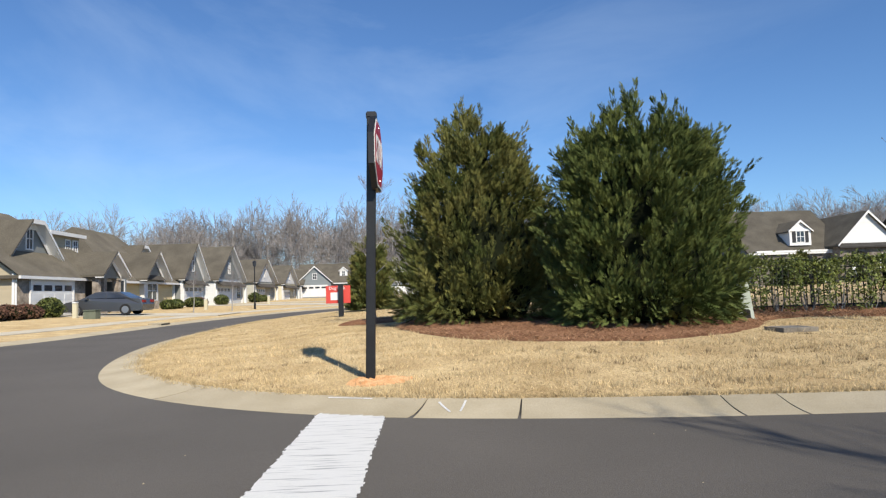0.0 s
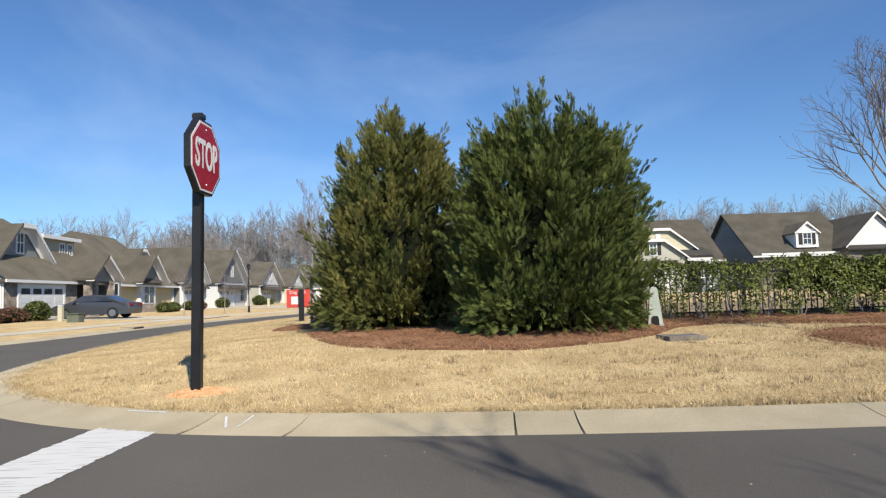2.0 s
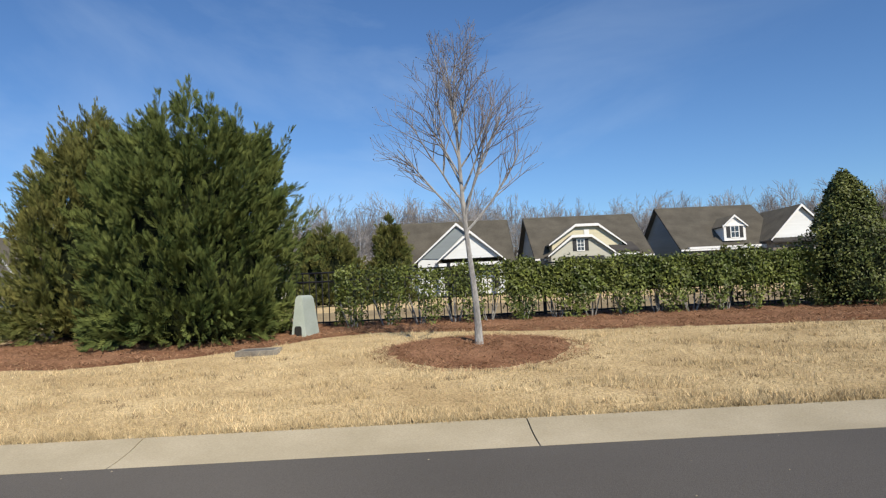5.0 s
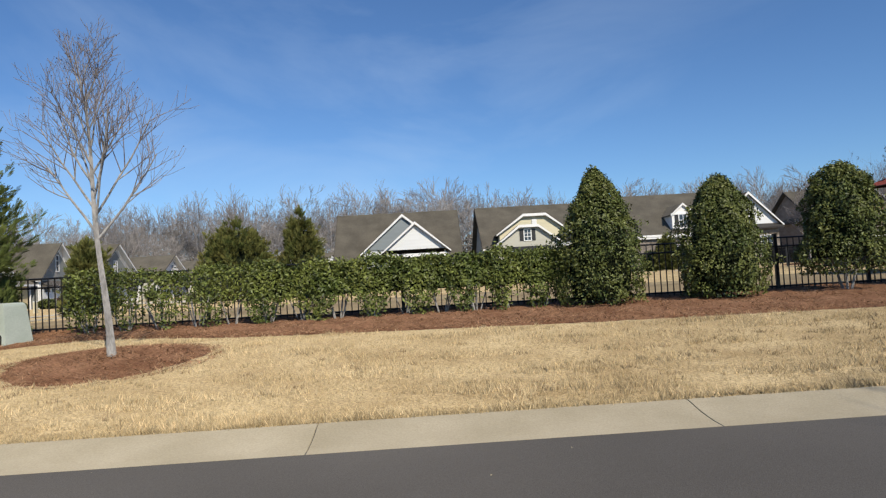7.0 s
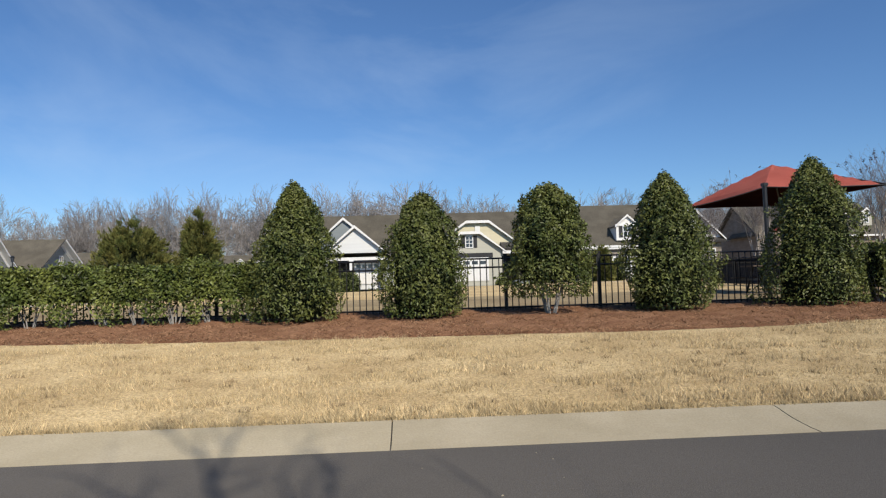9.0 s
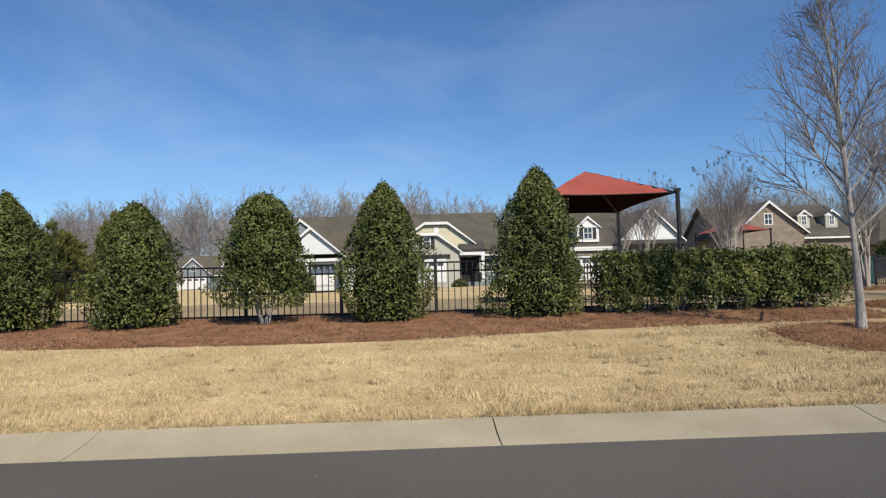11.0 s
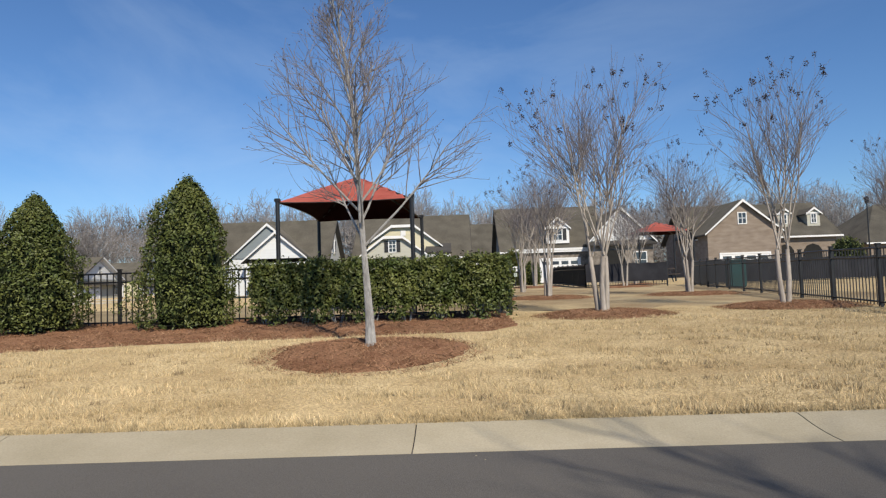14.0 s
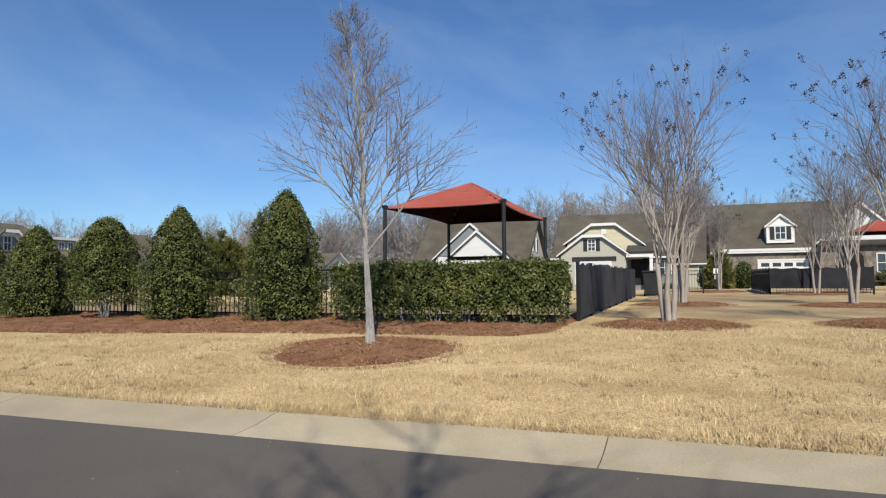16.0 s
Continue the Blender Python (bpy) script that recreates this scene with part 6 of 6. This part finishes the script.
# ---- bare trees ----
def grow(rng, segs, tips, p, d, length, r, level, maxl, spread, up, kids, wob=0.12, start=0.35):
    n = 5 if level == 0 else 4
    p = np.array(p, float)
    d = np.array(d, float)
    pts = [(p.copy(), r)]
    for i in range(n):
        d = d + rng.normal(0, wob, 3) + np.array([0, 0, up])
        d /= np.linalg.norm(d)
        q = p + d * length / n
        r1 = r * (1 - 0.72 / n * (i + 1) / (1 + 0.0)) if level else r * (1 - 0.6 * (i + 1) / n)
        r1 = max(r1, 0.0022)
        segs.append((p.copy(), q.copy(), pts[-1][1], r1))
        pts.append((q.copy(), r1))
        p = q
    tips.append((p.copy(), d.copy()))
    if level >= maxl:
        return
    for k in range(kids[level]):
        f = rng.uniform(0.25 if level else start, 1.0)
        i = min(int(f * n), n - 1)
        a, ra = pts[i]
        b, _ = pts[i + 1]
        q = a + (b - a) * (f * n - i)
        ax = rng.normal(0, 1, 3)
        ax -= (ax @ d) * d
        ax /= np.linalg.norm(ax)
        nd = d * (1 - spread[level] * 0.5) + ax * spread[level]
        nd /= np.linalg.norm(nd)
        grow(rng, segs, tips, q, nd, length * rng.uniform(0.42, 0.68) * (1.1 - 0.4 * f), max(ra * 0.62, 0.0026), level + 1, maxl, spread, up, kids, wob)


def tubes_np(segs, sides):
    P0 = np.array([s[0] for s in segs])
    P1 = np.array([s[1] for s in segs])
    R0 = np.array([s[2] for s in segs])
    R1 = np.array([s[3] for s in segs])
    D = P1 - P0
    D /= np.linalg.norm(D, axis=1)[:, None] + 1e-9
    H = np.where(np.abs(D[:, 2:3]) < 0.9, np.array([[0, 0, 1.0]]), np.array([[1.0, 0, 0]]))
    U = np.cross(D, H)
    U /= np.linalg.norm(U, axis=1)[:, None]
    W = np.cross(D, U)
    a = 2 * np.pi * np.arange(sides) / sides
    ring = np.cos(a)[None, :, None] * U[:, None] + np.sin(a)[None, :, None] * W[:, None]
    V = np.concatenate([P0[:, None] + ring * R0[:, None, None], P1[:, None] + ring * R1[:, None, None]], 1)
    k = np.arange(sides)
    q = np.stack([k, (k + 1) % sides, (k + 1) % sides + sides, k + sides], -1)
    F = (np.arange(len(segs))[:, None, None] * 2 * sides + q[None]).reshape(-1, 4)
    return V.reshape(-1, 3), F


def young_tree(x, y, h, seed, label, fork, lean=(0, 0), r=0.052, nb=15, reach=1.5, zlift=0.05, rise=0.72, kids=(9, 5), limb=0.27, bend=0.075, steep=0.75, shrink=0.85, sweep=0.0):
    """Straight leader with rising side limbs, leafless."""
    rng = np.random.default_rng(seed)
    root = thing("bare_tree", pose(x, y, gz(x, y) + zlift), label, "tree", "young street trees")
    trunk, limbs, tips = [], [], []
    n = 12
    pts = []
    for i in range(n + 1):
        f = i / n
        pts.append((np.array([(lean[0] + sweep * f) * f * h + 0.02 * math.sin(f * 9 + seed), lean[1] * f * h + 0.02 * math.cos(f * 7 + seed), f * h - 0.08]), max(0.005, r * (1 - 0.45 * min(1, f * h / fork)) if f * h < fork else r * 0.55 * (1 - (f - fork / h) / (1 - fork / h)) ** 0.9 + 0.004)))
    for (a, ra), (b, rb) in zip(pts[:-1], pts[1:]):
        trunk.append((a, b, ra, rb))
    trunk[0] = (trunk[0][0], trunk[0][1], r * 1.25, trunk[0][3])
    for k in range(nb):
        f = fork / h + (0.90 - fork / h) * (k / (nb - 1)) ** 1.05 * 1.0
        i = min(int(f * n), n - 1)
        q = pts[i][0] + (pts[i + 1][0] - pts[i][0]) * (f * n - i)
        a = k * 2.4 + rng.normal(0, 0.3)
        el = rise + steep * k / nb + rng.normal(0, 0.10)
        d = np.array([math.cos(a), math.sin(a), el])
        d /= np.linalg.norm(d)
        l = reach * (1.25 - shrink * k / nb) * rng.uniform(0.85, 1.15)
        grow(rng, limbs, tips, q, d, l, max(0.006, r * limb * (1 - 0.5 * k / nb)), 0, 2, (0.52, 0.55), bend, kids, 0.07)
    V, F = tubes_np(trunk, 9)
    mesh_np("trunk", V, F, M["bark"], root, smooth=True)
    big = [q for q in limbs if q[2] > 0.008]
    thin = [q for q in limbs if q[2] <= 0.008]
    V, F = tubes_np(big, 5)
    tagged(mesh_np("branching", V, F, M["bark"], root, smooth=True), kind="stuff")
    V, F = tubes_np(thin, 4)
    tagged(mesh_np("twig_work", V, F, M["twig"], root, "fine brown twigs"), kind="stuff")
    # buds
    T = np.array([t[0] for t in tips])
    T = T + rng.normal(0, 0.012, T.shape)
    T = T[rng.uniform(0, 1, len(T)) < 0.4]
    V, F = leaf_cloud(T, rng.normal(0, 1, T.shape), 0.022, rng, aspect=0.6)
    tagged(mesh_np("bud_cover", V, F, M["seed"], root, "dark swelling buds"), kind="stuff")
    return root


young_tree(8.42, 8.55, 3.8, 51, "young leafless street tree with a pale straight trunk", 1.5, lean=(-0.03, -0.02), r=0.05, nb=19, sweep=-0.04, reach=1.12, rise=1.25, kids=(10, 4), limb=0.36, bend=0.06, steep=1.3, shrink=0.75)
young_tree(28.4, 8.5, 4.95, 52, "leafless young maple with spreading upswept limbs", 1.3, lean=(0.01, -0.01), r=0.062, sweep=-0.095, nb=27, reach=1.30, rise=0.80, kids=(12, 5), limb=0.30, bend=0.06, steep=1.7, shrink=0.98)
young_tree(-1.1, 16.6, 3.6, 53, "slim leafless young tree beside the mulch bed", 1.2, r=0.045, nb=10, reach=1.0)
young_tree(-14.0, 49.5, 3.0, 54, "small leafless tree on the verge across the street", 1.2, r=0.04, nb=8, reach=0.9)
young_tree(-15.5, 45.5, 2.8, 55, "small leafless tree on the verge across the street", 1.2, r=0.04, nb=8, reach=0.9)
# trees of the opposite verge, behind the lane: their shade falls on the road
for i, (x, y, h) in enumerate(((6.2, -4.6, 8.4), (19.9, -4.6, 8.6), (34.6, -4.7, 8.8), (50, -4.8, 8.4))):
    young_tree(x, y, h, 60 + i, "tall leafless street tree on the opposite verge", 2.2, r=0.11, nb=13, reach=2.3, rise=1.0, kids=(5, 2), limb=0.30)


def crape(x, y, h, rad, seed, label, trunks=3):
    rng = np.random.default_rng(seed)
    root = thing("crape_myrtle", pose(x, y, gz(x, y) + 0.05), label, "tree", "crape myrtles on the lawn")
    tr, limbs, tips = [], [], []
    for k in range(trunks):
        a = 2 * np.pi * k / trunks + rng.uniform(0, 0.8)
        p = np.array([0.07 * math.cos(a), 0.07 * math.sin(a), -0.08])
        q = np.array([0.14 * math.cos(a) + rng.normal(0, 0.03), 0.14 * math.sin(a), h * 0.27])
        m = (p + q) / 2 + rng.normal(0, 0.015, 3)
        tr += [(p, m, 0.056, 0.046), (m, q, 0.046, 0.040)]
        for j in range(4):
            b = a + rng.normal(0, 0.35) + j * 1.571
            sp = rng.uniform(0.08, 0.40)
            d = np.array([math.cos(b) * sp, math.sin(b) * sp, 1.0])
            d /= np.linalg.norm(d)
            grow(rng, limbs, tips, q + rng.normal(0, 0.015, 3), d, h * rng.uniform(0.50, 0.72), 0.019, 0, 2, (0.42, 0.45), 0.03, (12, 6), 0.07)
    for k in range(trunks):
        V, F = tubes_np(tr[2 * k:2 * k + 2], 8)
        mesh_np("trunk", V, F, M["crape"], root, "smooth pale tan trunk", smooth=True)
    big = [q for q in limbs if q[2] > 0.0085]
    thin = [q for q in limbs if q[2] <= 0.0085]
    V, F = tubes_np(big, 5)
    tagged(mesh_np("branching", V, F, M["crape"], root, smooth=True), kind="stuff")
    V, F = tubes_np(thin, 4)
    tagged(mesh_np("twig_work", V, F, M["twig"], root, "fine grey-brown twigs"), kind="stuff")
    T = np.array([t[0] for t in tips])
    # seed heads sit on the outermost shoots only
    out = np.hypot(T[:, 0], T[:, 1]) / (0.36 * h) + (T[:, 2] - 0.55 * h) / (0.45 * h)
    T = T[(T[:, 2] > h * 0.66) & (out > np.quantile(out, 0.80))]
    T = T[rng.permutation(len(T))[:46]]
    C = np.repeat(T, 22, 0) + rng.normal(0, 1, (len(T) * 22, 3)) * (0.024, 0.024, 0.036)
    V, F = leaf_cloud(C, rng.normal(0, 1, C.shape), 0.034, rng, aspect=0.8)
    tagged(mesh_np("seed_cover", V, F, M["seed"], root, "dark dried seed heads"), kind="stuff")
    return root


for i, (x, y, h, k) in enumerate(((32.2, 12.4, 3.75, 3), (32.3, 20.2, 3.6, 3), (35.85, 13.0, 3.85, 2), (36.45, 19.9, 3.6, 3), (33.8, 35.5, 3.8, 3), (37.2, 30.2, 3.5, 2), (38.6, 33.5, 3.6, 3), (32.3, 27.5, 3.9, 3), (45.5, 24.0, 4.3, 3))):
    crape(x, y, h, 1.6, 70 + i, "leafless multi-stemmed crape myrtle with dark seed heads", k)

# ---- shrubs round the houses ----
def ball_shrub(x, y, r, h, seed, mat="leaf", label="small clipped round shrub by a house"):
    rng = np.random.default_rng(seed)
    root = thing("shrub", pose(x, y, gz(x, y)), label, "shrub", "shrubs by the houses")
    def rf(t):
        return r * np.sqrt(np.clip(1 - (2 * t - 0.9) ** 2 * 0.85, 0.02, 1))
    P, N = shell(rng, 900, rf, h, lumps(rng, 14))
    V, F = leaf_cloud(P, N, 0.16, rng)
    tagged(mesh_np("foliage", V, F, M[mat], root), kind="stuff")
    core_mesh("inner_shade", rf, h, 0.85, M["leafshade"], root, 0.0, 12, 8)


M["russet"] = material("russet_shrub", (0.10, 0.045, 0.03), (0.16, 0.085, 0.05), 1.5, 0.8, per_island=0.4)
rng = np.random.default_rng(9)
for x, y, r, h, mt in ((-21.2, 38.2, 0.75, 1.15, "leaf"), (-21.3, 36.0, 0.9, 0.8, "russet"), (-21.3, 34.4, 0.9, 0.8, "russet"), (-21.3, 32.9, 0.9, 0.8, "russet"), (-20.6, 54.5, 0.7, 0.8, "leaf"), (-20.6, 56.2, 0.7, 0.8, "leaf"),
                     (-20.6, 60.6, 0.9, 0.9, "leaf"), (-20.8, 62.4, 0.9, 0.9, "russet"), (-21.2, 71.0, 0.8, 1.1, "leaf"), (-21.2, 85.3, 0.9, 1.3, "leaf"), (-21.2, 90.0, 0.8, 0.9, "leaf"),
                     (7.5, 63.8, 0.7, 1.0, "leaf"), (10.9, 62.6, 1.1, 2.7, "leaf"), (12.1, 62.4, 0.9, 2.5, "leaf"), (17.5, 63.2, 1.1, 1.8, "leaf"), (21.0, 63.5, 0.9, 2.6, "leaf"), (26.6, 63.6, 0.9, 1.5, "leaf"), (30.5, 64.5, 1.0, 1.4, "leaf"), (35.8, 64.4, 1.0, 1.5, "leaf"), (37.2, 64.6, 1.0, 1.2, "leaf"),
                     (43.6, 63.8, 1.0, 1.5, "leaf"), (47.6, 63.6, 1.1, 1.3, "leaf"), (57.2, 47, 1.2, 2.6, "leaf"), (60.8, 44, 1.3, 2.6, "leaf"), (33.8, 60, 0.9, 1.9, "leaf"), (36.4, 58.5, 0.8, 2.2, "leaf")):
    ball_shrub(x, y, r, h, int(rng.integers(1e6)), mt, "small russet deciduous shrub by a house" if mt == "russet" else "small clipped evergreen shrub by a house")

# ---- the woods behind ----
def woods():
    rng = np.random.default_rng(88)
    kinds = []
    for k in range(8):
        segs, tips = [], []
        grow(rng, segs, tips, (0, 0, 0), (rng.normal(0, 0.03), rng.normal(0, 0.03), 1), 0.98, 0.0125 if k % 2 else 0.0105, 0, 3, ((0.30, 0.40, 0.45) if k % 2 else (0.60, 0.50, 0.5)), 0.035, (8, 5, 4) if k % 2 else (12, 6, 4), 0.03, start=0.60 if k % 2 else 0.32)
        merged = segs[:5]
        for i in range(5, len(segs) - 3, 4):
            for j, m in ((i, i + 3),) if segs[i][2] < 0.0042 else ((i, i + 1), (i + 2, i + 3)):
                merged.append((segs[j][0], segs[m][1], segs[j][2], segs[m][3]))
        segs = merged[:5] + [(a, b, r0 * 0.75, r1 * 0.75) for a, b, r0, r1 in merged[5:]]
        segs = [(a, b, max(r0, 0.0012), max(r1, 0.0010)) for a, b, r0, r1 in segs]
        V, F = tubes_np(segs, 3)
        V = V / V[:, 2].max()
        kinds.append((V, F))
    VV, FF, off = [], [], 0
    spots = []
    for i in range(320):
        spots.append((rng.uniform(-150, 190), rng.uniform(122, 172), rng.uniform(14, 20)))
    for i in range(110):
        spots.append((rng.uniform(-64, 24), rng.uniform(148, 178), rng.uniform(17, 25)))
    for i in range(90):
        spots.append((rng.uniform(0, 130), rng.uniform(135, 175), rng.uniform(15, 22)))
    for i in range(60):
        spots.append((rng.uniform(-60, 14), rng.uniform(147, 152), rng.uniform(5, 10)))
    for i in range(24):
        spots.append((rng.uniform(-75, -40), rng.uniform(60, 120), rng.uniform(10, 14)))
    for i in range(130):
        spots.append((rng.uniform(-120, 150), rng.uniform(112, 128), rng.uniform(5, 9)))
    spots = [q for q in spots if not (-48 < q[0] < 12 and q[1] < 146)]
    for x, y, s in spots:
        V, F = kinds[int(rng.integers(8))]
        a = rng.uniform(0, 2 * np.pi)
        c, q = math.cos(a), math.sin(a)
        w = s * rng.uniform(0.8, 1.15)
        W = np.c_[(V[:, 0] * c - V[:, 1] * q) * w + x, (V[:, 0] * q + V[:, 1] * c) * w + y, V[:, 2] * s + 0.6]
        VV.append(W)
        FF.append(F + off)
        off += len(V)
    ob = mesh_np("woods", np.vstack(VV), np.vstack(FF), M["wood_far"])
    tagged(ob, "bare winter woodland behind the houses", "woods", kind="stuff")
    # fine upper twigs that close the crowns
    n = 52000
    X = rng.uniform(-130, 180, n)
    Y = rng.uniform(142, 176, n)
    Z = 4.0 + (9.5 + 2.4 * np.sin(X * 0.21) + 1.8 * np.sin(X * 0.57 + 1)) * rng.uniform(0, 1, n) ** 0.9
    V, F = leaf_cloud(np.c_[X, Y, Z], np.c_[rng.normal(0, 1, (n, 2)), rng.normal(0, 0.25, n)], 2.0, rng, fold=0.02, aspect=0.045, spread=0.2)
    tagged(mesh_np("twig_haze", V, F, M["wood_far"]), "fine grey twigs filling the winter woodland crowns", "woods", kind="stuff")
    n = 60000
    X = rng.uniform(-110, 170, n)
    Y = np.where((X > -50) & (X < 14), rng.uniform(147, 156, n), rng.uniform(124, 134, n))
    top = 6.2 + 1.7 * np.sin(X * 0.31) + 1.2 * np.sin(X * 0.83 + 1)
    Z = 0.7 + np.abs(top) * rng.uniform(0, 1, n) ** 1.2
    V, F = leaf_cloud(np.c_[X, Y, Z], rng.normal(0, 1, (n, 3)), 0.95, rng, aspect=0.35)
    ob = mesh_np("undergrowth", V, F, M["undergrowth"])
    tagged(ob, "dull brown undergrowth at the foot of the woods", "undergrowth", kind="stuff")


woods()
